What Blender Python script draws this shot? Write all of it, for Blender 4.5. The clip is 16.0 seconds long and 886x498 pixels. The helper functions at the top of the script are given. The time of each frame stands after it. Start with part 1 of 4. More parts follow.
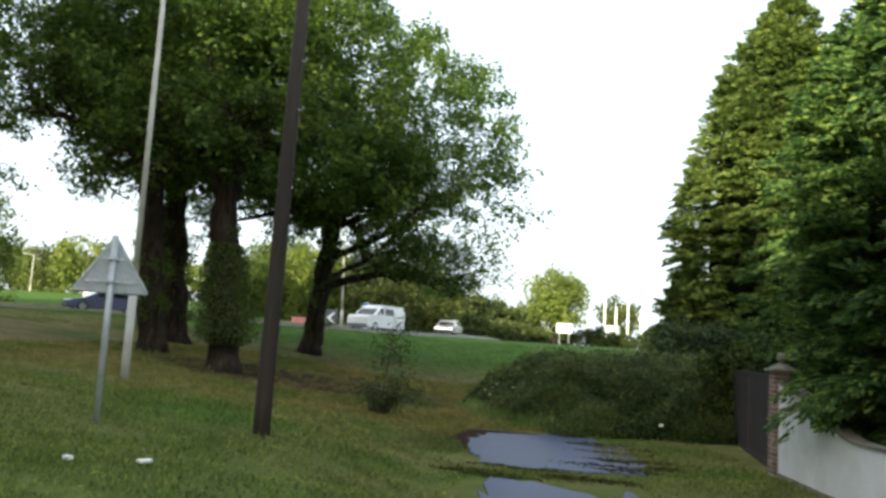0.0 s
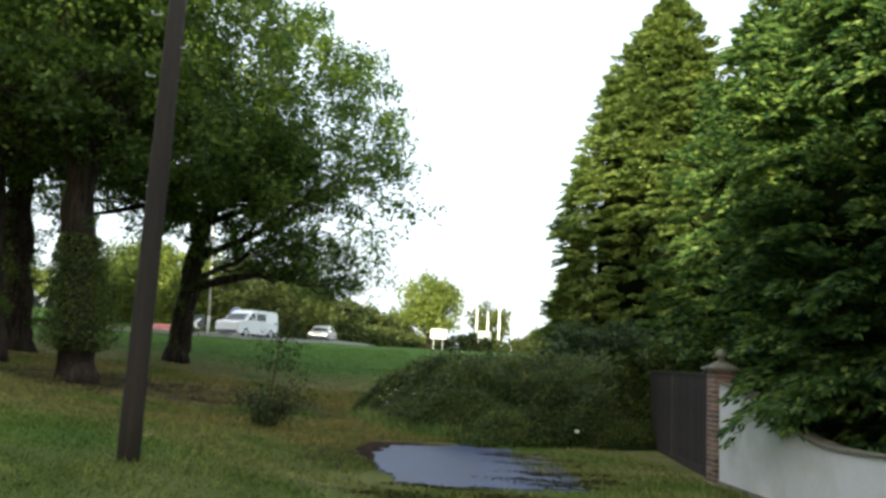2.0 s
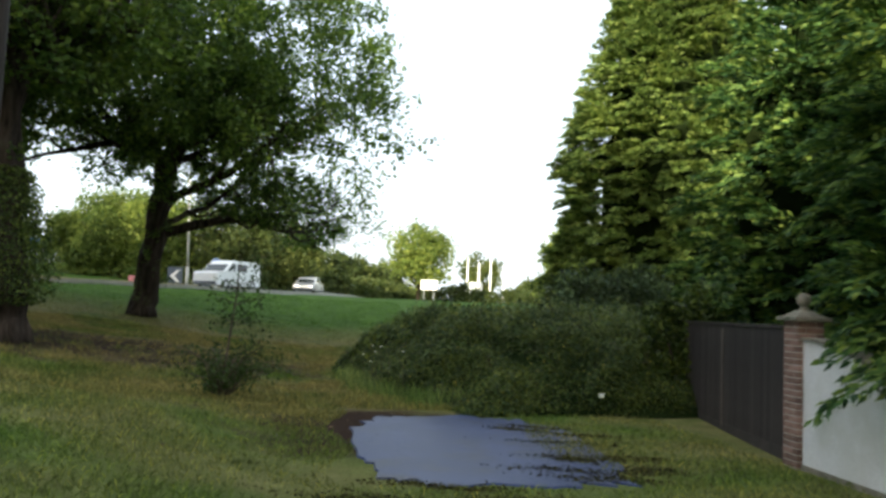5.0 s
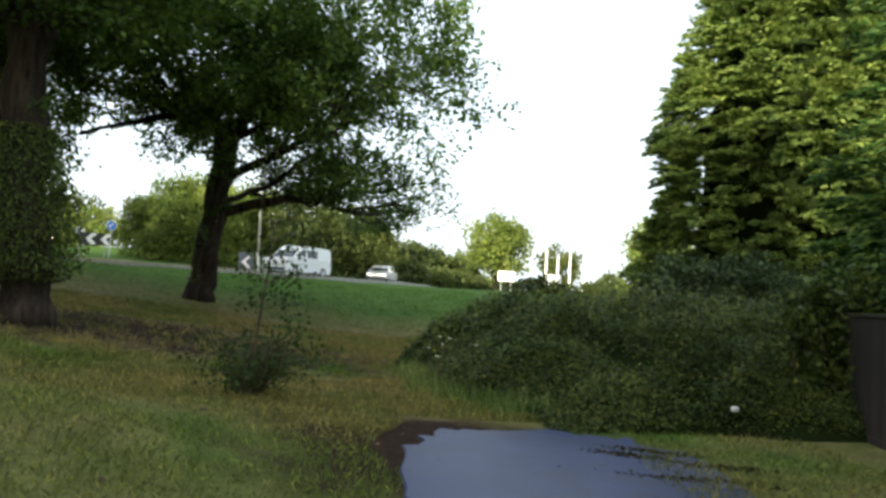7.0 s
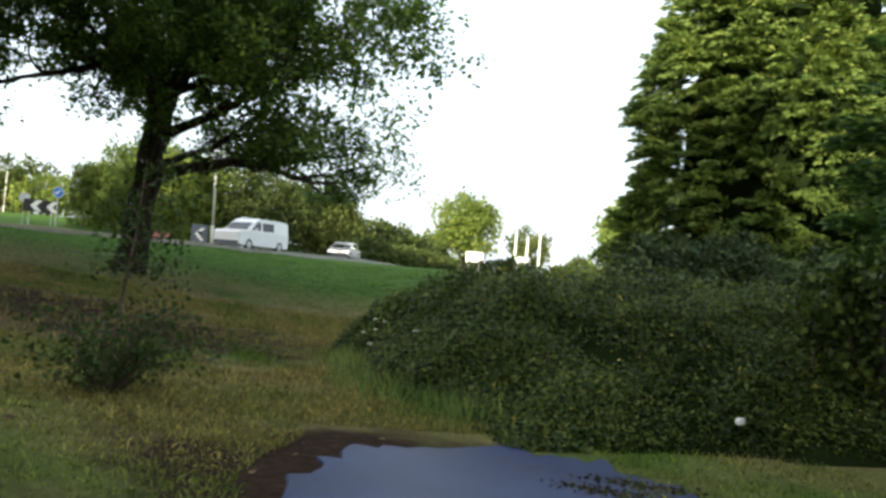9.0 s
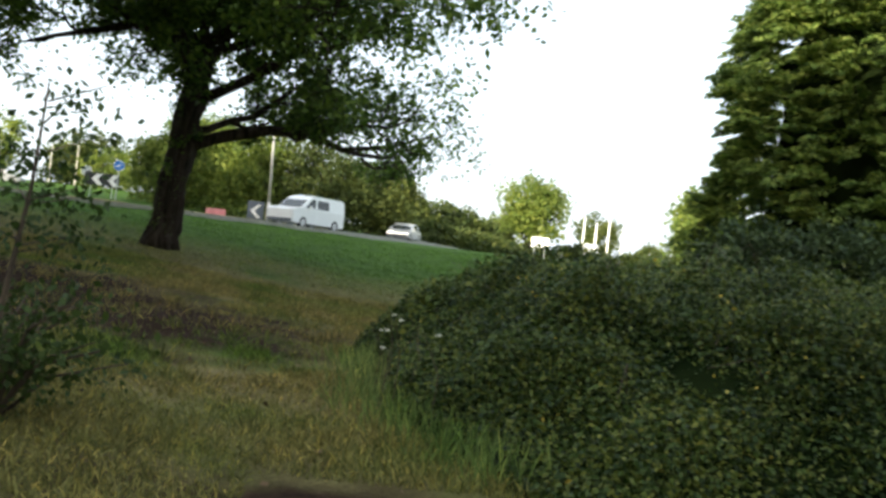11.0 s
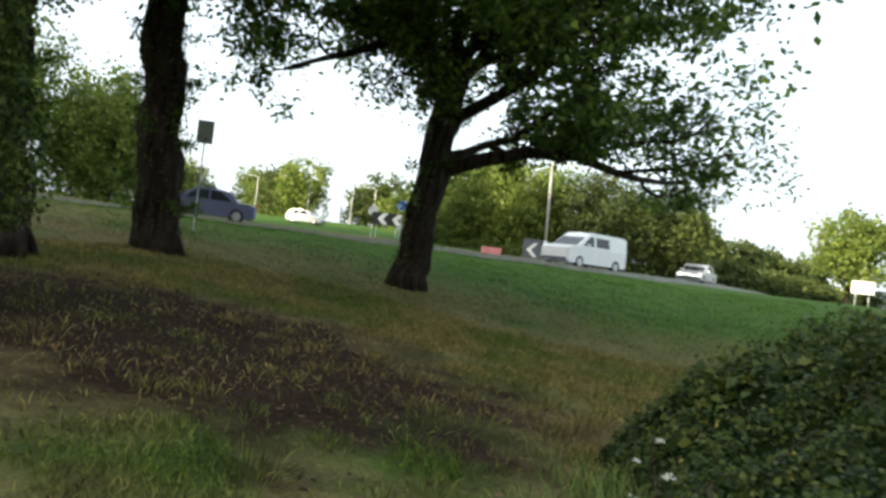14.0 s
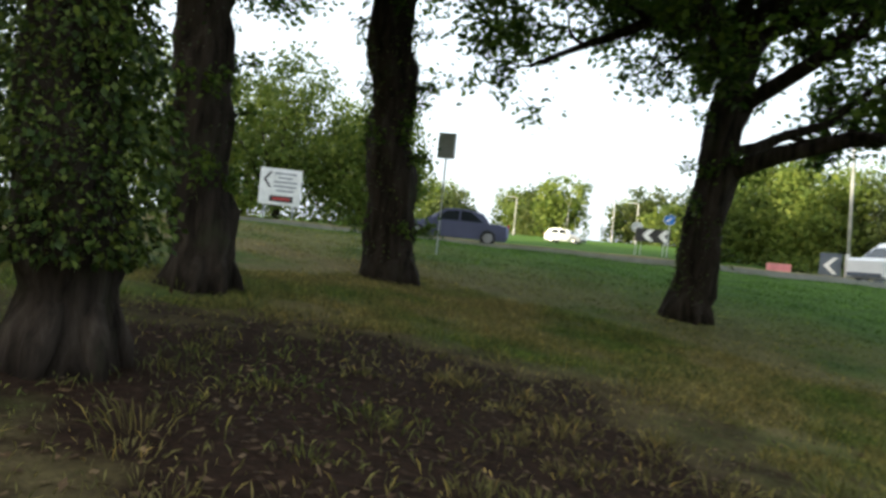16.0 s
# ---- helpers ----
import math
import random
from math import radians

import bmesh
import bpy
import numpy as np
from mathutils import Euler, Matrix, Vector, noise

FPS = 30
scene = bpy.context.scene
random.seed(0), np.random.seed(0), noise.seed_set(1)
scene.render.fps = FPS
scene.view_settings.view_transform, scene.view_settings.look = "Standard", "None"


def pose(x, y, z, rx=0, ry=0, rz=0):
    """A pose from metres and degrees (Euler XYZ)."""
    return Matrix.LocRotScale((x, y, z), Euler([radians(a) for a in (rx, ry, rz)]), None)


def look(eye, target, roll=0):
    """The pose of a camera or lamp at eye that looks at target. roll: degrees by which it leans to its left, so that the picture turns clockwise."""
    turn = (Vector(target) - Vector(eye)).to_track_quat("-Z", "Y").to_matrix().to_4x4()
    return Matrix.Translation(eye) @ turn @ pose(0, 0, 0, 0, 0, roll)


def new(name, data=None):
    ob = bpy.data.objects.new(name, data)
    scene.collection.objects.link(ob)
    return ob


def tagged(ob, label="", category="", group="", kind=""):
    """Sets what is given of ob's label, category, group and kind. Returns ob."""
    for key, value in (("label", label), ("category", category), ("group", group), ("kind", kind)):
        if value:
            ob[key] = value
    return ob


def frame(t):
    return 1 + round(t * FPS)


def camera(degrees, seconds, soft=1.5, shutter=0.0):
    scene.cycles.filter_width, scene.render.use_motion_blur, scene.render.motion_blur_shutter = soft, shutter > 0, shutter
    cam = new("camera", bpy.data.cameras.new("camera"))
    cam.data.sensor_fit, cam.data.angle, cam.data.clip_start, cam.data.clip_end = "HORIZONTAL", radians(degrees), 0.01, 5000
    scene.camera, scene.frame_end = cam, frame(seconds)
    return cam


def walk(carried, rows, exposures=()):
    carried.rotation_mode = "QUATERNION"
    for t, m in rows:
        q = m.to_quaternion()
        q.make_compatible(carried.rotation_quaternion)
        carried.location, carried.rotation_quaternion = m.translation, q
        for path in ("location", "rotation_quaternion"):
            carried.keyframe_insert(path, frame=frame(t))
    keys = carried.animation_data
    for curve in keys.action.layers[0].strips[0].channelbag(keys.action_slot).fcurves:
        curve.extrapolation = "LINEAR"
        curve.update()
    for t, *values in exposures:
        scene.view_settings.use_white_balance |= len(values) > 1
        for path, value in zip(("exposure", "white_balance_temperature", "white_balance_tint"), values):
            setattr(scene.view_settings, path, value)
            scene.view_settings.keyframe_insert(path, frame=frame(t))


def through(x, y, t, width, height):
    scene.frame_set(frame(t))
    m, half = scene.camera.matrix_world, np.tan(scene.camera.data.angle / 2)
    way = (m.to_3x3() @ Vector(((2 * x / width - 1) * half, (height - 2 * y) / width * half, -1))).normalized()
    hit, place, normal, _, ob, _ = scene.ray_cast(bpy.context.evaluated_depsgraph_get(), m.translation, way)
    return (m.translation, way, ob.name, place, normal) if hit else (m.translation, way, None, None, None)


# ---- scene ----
cam = camera(56.7, 16.0, soft=3.0, shutter=0.4)
PATH = [
    (0, (0.489, 1.293, 1.866), (0.43, 3.279, 2.093), 3.5),
    (0.5, (0.291, 1.754, 1.848), (0.306, 3.742, 2.063), 3.3),
    (1, (0.184, 2.268, 1.822), (0.278, 4.253, 2.045), 2.9),
    (1.5, (0.074, 2.809, 1.797), (0.245, 4.787, 2.037), 2.7),
    (2, (-0.118, 3.326, 1.712), (0.139, 5.292, 1.974), 2.8),
    (2.5, (-0.161, 3.731, 1.685), (0.17, 5.683, 1.965), 2.4),
    (3, (-0.056, 3.787, 1.732), (0.339, 5.729, 2.001), 2.0),
    (3.5, (-0.021, 4.181, 1.731), (0.386, 6.122, 1.992), 1.7),
    (4, (0.012, 5.013, 1.732), (0.397, 6.962, 1.962), 1.7),
    (4.5, (0.057, 5.79, 1.668), (0.407, 7.749, 1.863), 2.1),
    (5, (0.235, 6.51, 1.69), (0.524, 8.483, 1.837), 2.3),
    (7.5, (0.691, 10.19, 1.511), (0.785, 12.184, 1.623), 3.4),
    (8, (0.855, 10.816, 1.496), (0.991, 12.809, 1.595), 4.0),
    (8.5, (1.029, 11.402, 1.498), (1.208, 13.392, 1.589), 4.6),
    (11, (1.704, 14.697, 1.555), (1.724, 16.697, 1.58), 6.3),
    (11.5, (1.85, 15.363, 1.609), (1.714, 17.358, 1.624), 5.9),
    (12, (1.94, 16.074, 1.626), (1.664, 18.055, 1.645), 5.9),
    (12.5, (1.884, 16.788, 1.614), (1.507, 18.752, 1.644), 6.4),
    (13, (1.816, 17.354, 1.663), (1.344, 19.297, 1.698), 6.9),
    (13.5, (1.697, 18.187, 1.669), (1.132, 20.105, 1.707), 7.0),
    (14, (1.615, 19.108, 1.667), (0.945, 20.992, 1.709), 7.1),
    (14.5, (1.472, 19.882, 1.697), (0.698, 21.726, 1.74), 7.2),
    (15, (1.074, 20.839, 1.687), (0.139, 22.607, 1.744), 7.3),
    (15.5, (0.572, 21.736, 1.727), (-0.542, 23.396, 1.777), 6.3),
    (16, (-0.01, 22.396, 1.809), (-1.234, 23.978, 1.826), 5.8),
]
walk(cam, [(t, look(eye, target, roll)) for t, eye, target, roll in PATH],
     exposures=[(0, 1.4, 6250, 5), (16, 1.4, 6250, 5)])

# ---- world, sun, exposure ----
SUN_AZ, SUN_EL = radians(206), radians(14)          # where the sun stands: compass turn from +y, height
world = bpy.data.worlds.new("sky")
scene.world = world
world.use_nodes = True
wn = world.node_tree
sky = wn.nodes.new("ShaderNodeTexSky")
sky.sky_type, sky.sun_disc = "NISHITA", False
sky.sun_elevation, sky.sun_rotation = SUN_EL, SUN_AZ
sky.air_density, sky.dust_density, sky.ozone_density = 1.0, 6.0, 0.6
# a thin bright haze over the whole sky
haze = wn.nodes.new("ShaderNodeMix")
haze.data_type = "RGBA"
haze.inputs[0].default_value, haze.inputs[7].default_value = 0.66, (4.3, 4.5, 4.75, 1)
wn.links.new(sky.outputs[0], haze.inputs[6])
wn.links.new(haze.outputs[2], wn.nodes["Background"].inputs[0])
wn.nodes["Background"].inputs[1].default_value = 0.15
sun_data = bpy.data.lights.new("sun", "SUN")
sun_data.energy, sun_data.angle, sun_data.color = 5.0, radians(0.6), (1.0, 0.86, 0.62)
sun = new("sun", sun_data)
sun_way = Vector((math.sin(SUN_AZ) * math.cos(SUN_EL), math.cos(SUN_AZ) * math.cos(SUN_EL), math.sin(SUN_EL)))
sun.matrix_world = look(sun_way * 60, (0, 0, 0))

rng = np.random.default_rng(7)


# ---- materials ----
def nodes_of(name):
    m = bpy.data.materials.new(name)
    m.use_nodes = True
    return m, m.node_tree, m.node_tree.nodes["Principled BSDF"]


def add(tree, kind, **values):
    n = tree.nodes.new(kind)
    for key, value in values.items():
        n.inputs[key].default_value = value
    return n


def ramp(tree, factor, stops):
    r = tree.nodes.new("ShaderNodeValToRGB")
    while len(r.color_ramp.elements) < len(stops):
        r.color_ramp.elements.new(0.5)
    for e, (p, c) in zip(r.color_ramp.elements, stops):
        e.position, e.color = p, (*c, 1)
    tree.links.new(factor, r.inputs[0])
    return r.outputs[0]


def mixed(tree, factor, a, b, blend="MIX"):
    m = tree.nodes.new("ShaderNodeMix")
    m.data_type, m.blend_type = "RGBA", blend
    for socket, value in ((m.inputs[0], factor), (m.inputs[6], a), (m.inputs[7], b)):
        if isinstance(value, (int, float)):
            socket.default_value = value
        elif isinstance(value, tuple):
            socket.default_value = (*value, 1)
        else:
            tree.links.new(value, socket)
    return m.outputs[2]


def noise_at(tree, scale, detail=4.0, stretch=(1, 1, 1), local=False):
    coord = tree.nodes.new("ShaderNodeTexCoord").outputs["Object"] if local else tree.nodes.new("ShaderNodeNewGeometry").outputs["Position"]
    mapping = tree.nodes.new("ShaderNodeMapping")
    mapping.inputs["Scale"].default_value = stretch
    tree.links.new(coord, mapping.inputs[0])
    n = add(tree, "ShaderNodeTexNoise", Scale=scale, Detail=detail, Roughness=0.6)
    tree.links.new(mapping.outputs[0], n.inputs["Vector"])
    return n.outputs[0]


def bumped(tree, shader, height, strength, distance=0.02):
    b = add(tree, "ShaderNodeBump", Strength=strength, Distance=distance)
    tree.links.new(height, b.inputs["Height"])
    tree.links.new(b.outputs[0], shader.inputs["Normal"])


def surface(name, dark, light, rough=0.7, big=1.2, fine=30.0, stretch=(1, 1, 1), bump=0.3, metal=0.0, stain=None, per_object=0.0, local=False):
    """A worn surface: two tones over a broad noise, a fine grain, an optional stain and a shift from piece to piece."""
    m, tree, p = nodes_of(name)
    a, b = noise_at(tree, big, 5, stretch, local), noise_at(tree, fine, 3, stretch, local)
    colour = ramp(tree, a, [(0.3, dark), (0.7, light)])
    grain = ramp(tree, b, [(0.25, (0.72, 0.72, 0.72)), (0.75, (1.15, 1.15, 1.15))])
    colour = mixed(tree, 0.8, colour, grain, "MULTIPLY")
    if stain:
        s = ramp(tree, noise_at(tree, big * 0.6, 6, stretch, local), [(0.52, (0, 0, 0)), (0.7, (1, 1, 1))])
        colour = mixed(tree, s, colour, stain)
    if per_object:
        info = tree.nodes.new("ShaderNodeObjectInfo")
        shade = ramp(tree, info.outputs["Random"], [(0, (1 - per_object,) * 3), (1, (1 + per_object,) * 3)])
        colour = mixed(tree, 1.0, colour, shade, "MULTIPLY")
    tree.links.new(colour, p.inputs["Base Color"])
    p.inputs["Roughness"].default_value, p.inputs["Metallic"].default_value = rough, metal
    bumped(tree, p, b, bump)
    return m


def foliage(name, tones, through=0.35, rough=0.55, patch=0.5):
    """Leaves: a tone from leaf to leaf, broad patches over the crown, and light let through the blade."""
    m, tree, p = nodes_of(name)
    leaf = tree.nodes.new("ShaderNodeNewGeometry").outputs["Random Per Island"]
    colour = ramp(tree, leaf, [(i / max(1, len(tones) - 1), c) for i, c in enumerate(tones)])
    broad = ramp(tree, noise_at(tree, patch, 3), [(0.3, (0.65, 0.7, 0.7)), (0.72, (1.3, 1.2, 1.0))])
    colour = mixed(tree, 1.0, colour, broad, "MULTIPLY")
    tree.links.new(colour, p.inputs["Base Color"])
    p.inputs["Roughness"].default_value = rough
    p.inputs["Specular IOR Level"].default_value = 0.2
    t = tree.nodes.new("ShaderNodeBsdfTranslucent")
    tree.links.new(mixed(tree, 1.0, colour, (1.15, 1.15, 0.78), "MULTIPLY"), t.inputs[0])
    mix = tree.nodes.new("ShaderNodeMixShader")
    mix.inputs[0].default_value = through
    tree.links.new(p.outputs[0], mix.inputs[1])
    tree.links.new(t.outputs[0], mix.inputs[2])
    tree.links.new(mix.outputs[0], tree.nodes["Material Output"].inputs[0])
    return m


def plain(name, colour, rough=0.5, metal=0.0, vary=0.12):
    m, tree, p = nodes_of(name)
    dark, light = (tuple(v * f for v in colour) for f in (1 - vary, 1 + vary))
    tree.links.new(ramp(tree, noise_at(tree, 3.0, 5), [(0.3, dark), (0.7, light)]), p.inputs["Base Color"])
    p.inputs["Roughness"].default_value, p.inputs["Metallic"].default_value = rough, metal
    return m


def sward_colour(tree):
    """Rough grass: green, drier straw patches, browner where it is trodden."""
    green = ramp(tree, noise_at(tree, 1.3, 5), [(0.3, (0.058, 0.122, 0.02)), (0.7, (0.11, 0.2, 0.032))])
    straw = ramp(tree, noise_at(tree, 2.2, 4), [(0.3, (0.2, 0.165, 0.07)), (0.7, (0.33, 0.27, 0.125))])
    pos = tree.nodes.new("ShaderNodeSeparateXYZ")
    tree.links.new(tree.nodes.new("ShaderNodeNewGeometry").outputs["Position"], pos.inputs[0])
    # the bank by the road is mown and greener; the hollow by the path is drier
    near = tree.nodes.new("ShaderNodeMapRange")
    near.inputs["From Min"].default_value, near.inputs["From Max"].default_value = 45.0, 36.0
    tree.links.new(pos.outputs["Y"], near.inputs["Value"])
    far_in = tree.nodes.new("ShaderNodeMapRange")
    far_in.inputs["From Min"].default_value, far_in.inputs["From Max"].default_value = 8.0, 24.0
    far_in.inputs["To Min"].default_value = 0.3
    tree.links.new(pos.outputs["Y"], far_in.inputs["Value"])
    dry = ramp(tree, noise_at(tree, 0.33, 5), [(0.33, (0.15, 0.15, 0.15)), (0.55, (0.98, 0.98, 0.98))])
    amount = mixed(tree, 1.0, dry, near.outputs[0], "MULTIPLY")
    return mixed(tree, mixed(tree, 1.0, amount, far_in.outputs[0], "MULTIPLY"), green, straw)


def soil_mask(tree, cx, cy, rx, ry):
    """An uneven bare patch, 1 inside."""
    pos = tree.nodes.new("ShaderNodeNewGeometry").outputs["Position"]
    off = tree.nodes.new("ShaderNodeVectorMath")
    off.operation = "SUBTRACT"
    off.inputs[1].default_value = (cx, cy, 0)
    tree.links.new(pos, off.inputs[0])
    size = tree.nodes.new("ShaderNodeVectorMath")
    size.operation = "MULTIPLY"
    size.inputs[1].default_value = (1 / rx, 1 / ry, 0)
    tree.links.new(off.outputs[0], size.inputs[0])
    length = tree.nodes.new("ShaderNodeVectorMath")
    length.operation = "LENGTH"
    tree.links.new(size.outputs[0], length.inputs[0])
    ragged = tree.nodes.new("ShaderNodeMath")
    ragged.operation = "MULTIPLY_ADD"
    tree.links.new(noise_at(tree, 0.9, 5), ragged.inputs[0])
    ragged.inputs[1].default_value = 1.3
    tree.links.new(length.outputs["Value"], ragged.inputs[2])
    return ramp_far(tree, ragged.outputs[0])


def ramp_far(tree, value):
    r = tree.nodes.new("ShaderNodeMapRange")
    r.inputs["From Min"].default_value, r.inputs["From Max"].default_value = 1.75, 1.25
    tree.links.new(value, r.inputs["Value"])
    return r.outputs[0]


SOIL = (-4.5, 27.5, 5.7, 4.4)


def ground_material():
    m, tree, p = nodes_of("rough_grass_ground")
    colour = mixed(tree, 0.75, sward_colour(tree), ramp(tree, noise_at(tree, 22, 4), [(0.3, (0.25, 0.25, 0.25)), (0.7, (0.95, 0.95, 0.95))]), "MULTIPLY")
    soil = ramp(tree, noise_at(tree, 9, 6), [(0.3, (0.014, 0.008, 0.005)), (0.6, (0.036, 0.021, 0.014)), (0.8, (0.1, 0.062, 0.04))])
    colour = mixed(tree, soil_mask(tree, *SOIL), colour, soil)
    colour = mixed(tree, soil_mask(tree, 1.0, 18.0, 2.0, 2.6), colour, soil)
    tree.links.new(colour, p.inputs["Base Color"])
    p.inputs["Roughness"].default_value = 0.95
    p.inputs["Specular IOR Level"].default_value = 0.08
    bumped(tree, p, noise_at(tree, 14, 6), 0.8, 0.06)
    return m


def blade_material(name, tint):
    m, tree, p = nodes_of(name)
    leaf = tree.nodes.new("ShaderNodeNewGeometry").outputs["Random Per Island"]
    shade = ramp(tree, leaf, [(0, (0.4, 0.45, 0.42)), (0.75, (1.15, 1.2, 1.05)), (0.92, (1.7, 1.6, 1.25)), (1, (2.5, 2.1, 1.5))])
    colour = mixed(tree, 1.0, mixed(tree, 1.0, sward_colour(tree), shade, "MULTIPLY"), tint, "MULTIPLY")
    tree.links.new(colour, p.inputs["Base Color"])
    p.inputs["Roughness"].default_value = 0.6
    p.inputs["Specular IOR Level"].default_value = 0.15
    t = tree.nodes.new("ShaderNodeBsdfTranslucent")
    tree.links.new(colour, t.inputs[0])
    mix = tree.nodes.new("ShaderNodeMixShader")
    mix.inputs[0].default_value = 0.3
    tree.links.new(p.outputs[0], mix.inputs[1])
    tree.links.new(t.outputs[0], mix.inputs[2])
    tree.links.new(mix.outputs[0], tree.nodes["Material Output"].inputs[0])
    return m


def bark_material():
    m, tree, p = nodes_of("oak_bark")
    ridges = noise_at(tree, 7.0, 6, (1, 1, 0.16), True)
    colour = ramp(tree, ridges, [(0.35, (0.012, 0.009, 0.007)), (0.6, (0.05, 0.039, 0.031)), (0.8, (0.095, 0.078, 0.062))])
    moss = ramp(tree, noise_at(tree, 1.6, 5), [(0.55, (0, 0, 0)), (0.75, (0.5, 0.5, 0.5))])
    tree.links.new(mixed(tree, moss, colour, (0.06, 0.07, 0.035)), p.inputs["Base Color"])
    p.inputs["Roughness"].default_value = 0.9
    p.inputs["Specular IOR Level"].default_value = 0.12
    bumped(tree, p, ridges, 1.0, 0.08)
    return m


GROUND, BLADE = ground_material(), blade_material("grass_blade", (1.0, 1.02, 0.95))
WEED = blade_material("weed_blade", (0.72, 1.1, 0.9))
TUFT = blade_material("tussock_blade", (0.8, 0.8, 0.75))
BARK = bark_material()
# hedge ivy in a darker, bluer green than IVY_LEAF
HEDGE_IVY = foliage("bluish_ivy_leaf", [(0.02, 0.042, 0.022), (0.05, 0.085, 0.042), (0.085, 0.125, 0.06)], 0.2, 0.5, 0.6)
OAK_LEAF = foliage("oak_leaf", [(0.034, 0.07, 0.018), (0.075, 0.135, 0.028), (0.15, 0.22, 0.042)], 0.45, 0.5, 0.35)
IVY_LEAF = foliage("ivy_leaf", [(0.024, 0.046, 0.013), (0.06, 0.1, 0.026), (0.17, 0.22, 0.05)], 0.3, 0.4, 0.8)
CYPRESS = foliage("cypress_spray", [(0.018, 0.05, 0.024), (0.05, 0.115, 0.04), (0.11, 0.2, 0.055), (0.24, 0.33, 0.085)], 0.35, 0.6, 0.6)
GOLD_CYPRESS = foliage("golden_cypress_spray", [(0.035, 0.07, 0.022), (0.1, 0.165, 0.038), (0.18, 0.255, 0.075), (0.29, 0.36, 0.11)], 0.35, 0.6, 0.5)
BRAMBLE_LEAF = foliage("bramble_leaf", [(0.014, 0.03, 0.01), (0.036, 0.07, 0.019), (0.075, 0.115, 0.028), (0.17, 0.19, 0.045)], 0.25, 0.45, 0.7)
SAPLING_LEAF = foliage("sapling_leaf", [(0.03, 0.055, 0.016), (0.06, 0.1, 0.03)], 0.35, 0.5, 0.9)
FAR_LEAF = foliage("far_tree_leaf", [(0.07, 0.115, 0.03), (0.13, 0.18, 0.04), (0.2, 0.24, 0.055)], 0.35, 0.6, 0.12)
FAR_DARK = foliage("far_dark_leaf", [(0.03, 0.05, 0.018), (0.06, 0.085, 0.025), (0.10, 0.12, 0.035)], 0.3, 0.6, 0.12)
# near-black colour stands in for the deep shade behind the leaves
SHADE_CORE = surface("painted_inner_shade", (0.006, 0.011, 0.004), (0.016, 0.024, 0.008), 1.0, 0.8, 8)
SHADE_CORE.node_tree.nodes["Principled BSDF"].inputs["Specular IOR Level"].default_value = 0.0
TWIG = surface("twig", (0.05, 0.035, 0.025), (0.11, 0.085, 0.06), 0.9, 3, 40)
FLOWER = plain("pale_flower_head", (0.72, 0.7, 0.62), 0.8)
YELLOW = plain("yellowed_leaf", (0.45, 0.36, 0.05), 0.6)
LITTER = plain("white_litter", (0.8, 0.8, 0.82), 0.5)
FALLEN = foliage("fallen_leaf", [(0.03, 0.019, 0.012), (0.075, 0.047, 0.03), (0.2, 0.14, 0.09)], 0.1, 0.8, 0.8)
MOSS = foliage("dark_moss", [(0.02, 0.018, 0.01), (0.045, 0.045, 0.016), (0.09, 0.09, 0.03)], 0.1, 0.9, 0.8)
# blue in these base tones is the sky's reflection, put into the colour
TARMAC = surface("worn_damp_tarmac_sky_tint", (0.013, 0.023, 0.078), (0.03, 0.047, 0.135), 0.42, 0.9, 60, bump=0.2, stain=(0.03, 0.026, 0.017))
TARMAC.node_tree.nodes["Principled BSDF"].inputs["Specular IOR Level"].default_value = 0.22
ROAD = surface("road_asphalt", (0.06, 0.06, 0.062), (0.1, 0.1, 0.1), 0.6, 0.3, 40, bump=0.2)
KERB = surface("concrete_kerb", (0.24, 0.23, 0.21), (0.36, 0.35, 0.32), 0.85, 2, 50)
VERGE = surface("dry_verge_gravel", (0.3, 0.25, 0.15), (0.46, 0.39, 0.24), 0.95, 1.0, 20, stain=(0.16, 0.17, 0.06))
RENDER = surface("white_painted_render", (0.8, 0.8, 0.82), (0.88, 0.88, 0.9), 0.7, 0.9, 60, stain=(0.62, 0.62, 0.58), bump=0.15)
BRICK = surface("red_brown_brick", (0.17, 0.1, 0.085), (0.33, 0.215, 0.18), 0.85, 8, 90, per_object=0.35, local=True)
MORTAR = surface("pale_mortar", (0.42, 0.39, 0.36), (0.58, 0.55, 0.51), 0.95, 6, 90)
STONE = surface("weathered_cast_stone", (0.16, 0.145, 0.115), (0.3, 0.28, 0.23), 0.9, 6, 60, stain=(0.09, 0.1, 0.06))
FENCE_WOOD = surface("dark_stained_fence_board", (0.018, 0.015, 0.015), (0.045, 0.036, 0.034), 0.85, 3, 45, (1, 1, 0.08), 0.5, per_object=0.3, local=True)
PALE_WOOD = surface("weathered_fence_post", (0.08, 0.07, 0.06), (0.19, 0.165, 0.13), 0.9, 3, 40, (1, 1, 0.1))
RUST_WOOD = surface("reddish_rotten_post", (0.13, 0.06, 0.035), (0.22, 0.11, 0.06), 0.9, 4, 40)
POLE_WOOD = surface("creosoted_pole", (0.016, 0.012, 0.01), (0.05, 0.038, 0.03), 0.85, 2.2, 30, (1, 1, 0.06), 0.6, local=True)
GALV = surface("galvanised_steel", (0.4, 0.43, 0.45), (0.55, 0.58, 0.6), 0.5, 3, 40, metal=0.35, bump=0.05)
GREY_BACK = surface("grey_sign_back", (0.36, 0.4, 0.42), (0.48, 0.52, 0.54), 0.55, 4, 30, bump=0.05)
LAMP_GREY = surface("pale_grey_lamp_column", (0.42, 0.41, 0.38), (0.58, 0.57, 0.53), 0.6, 1.5, 40, bump=0.1)
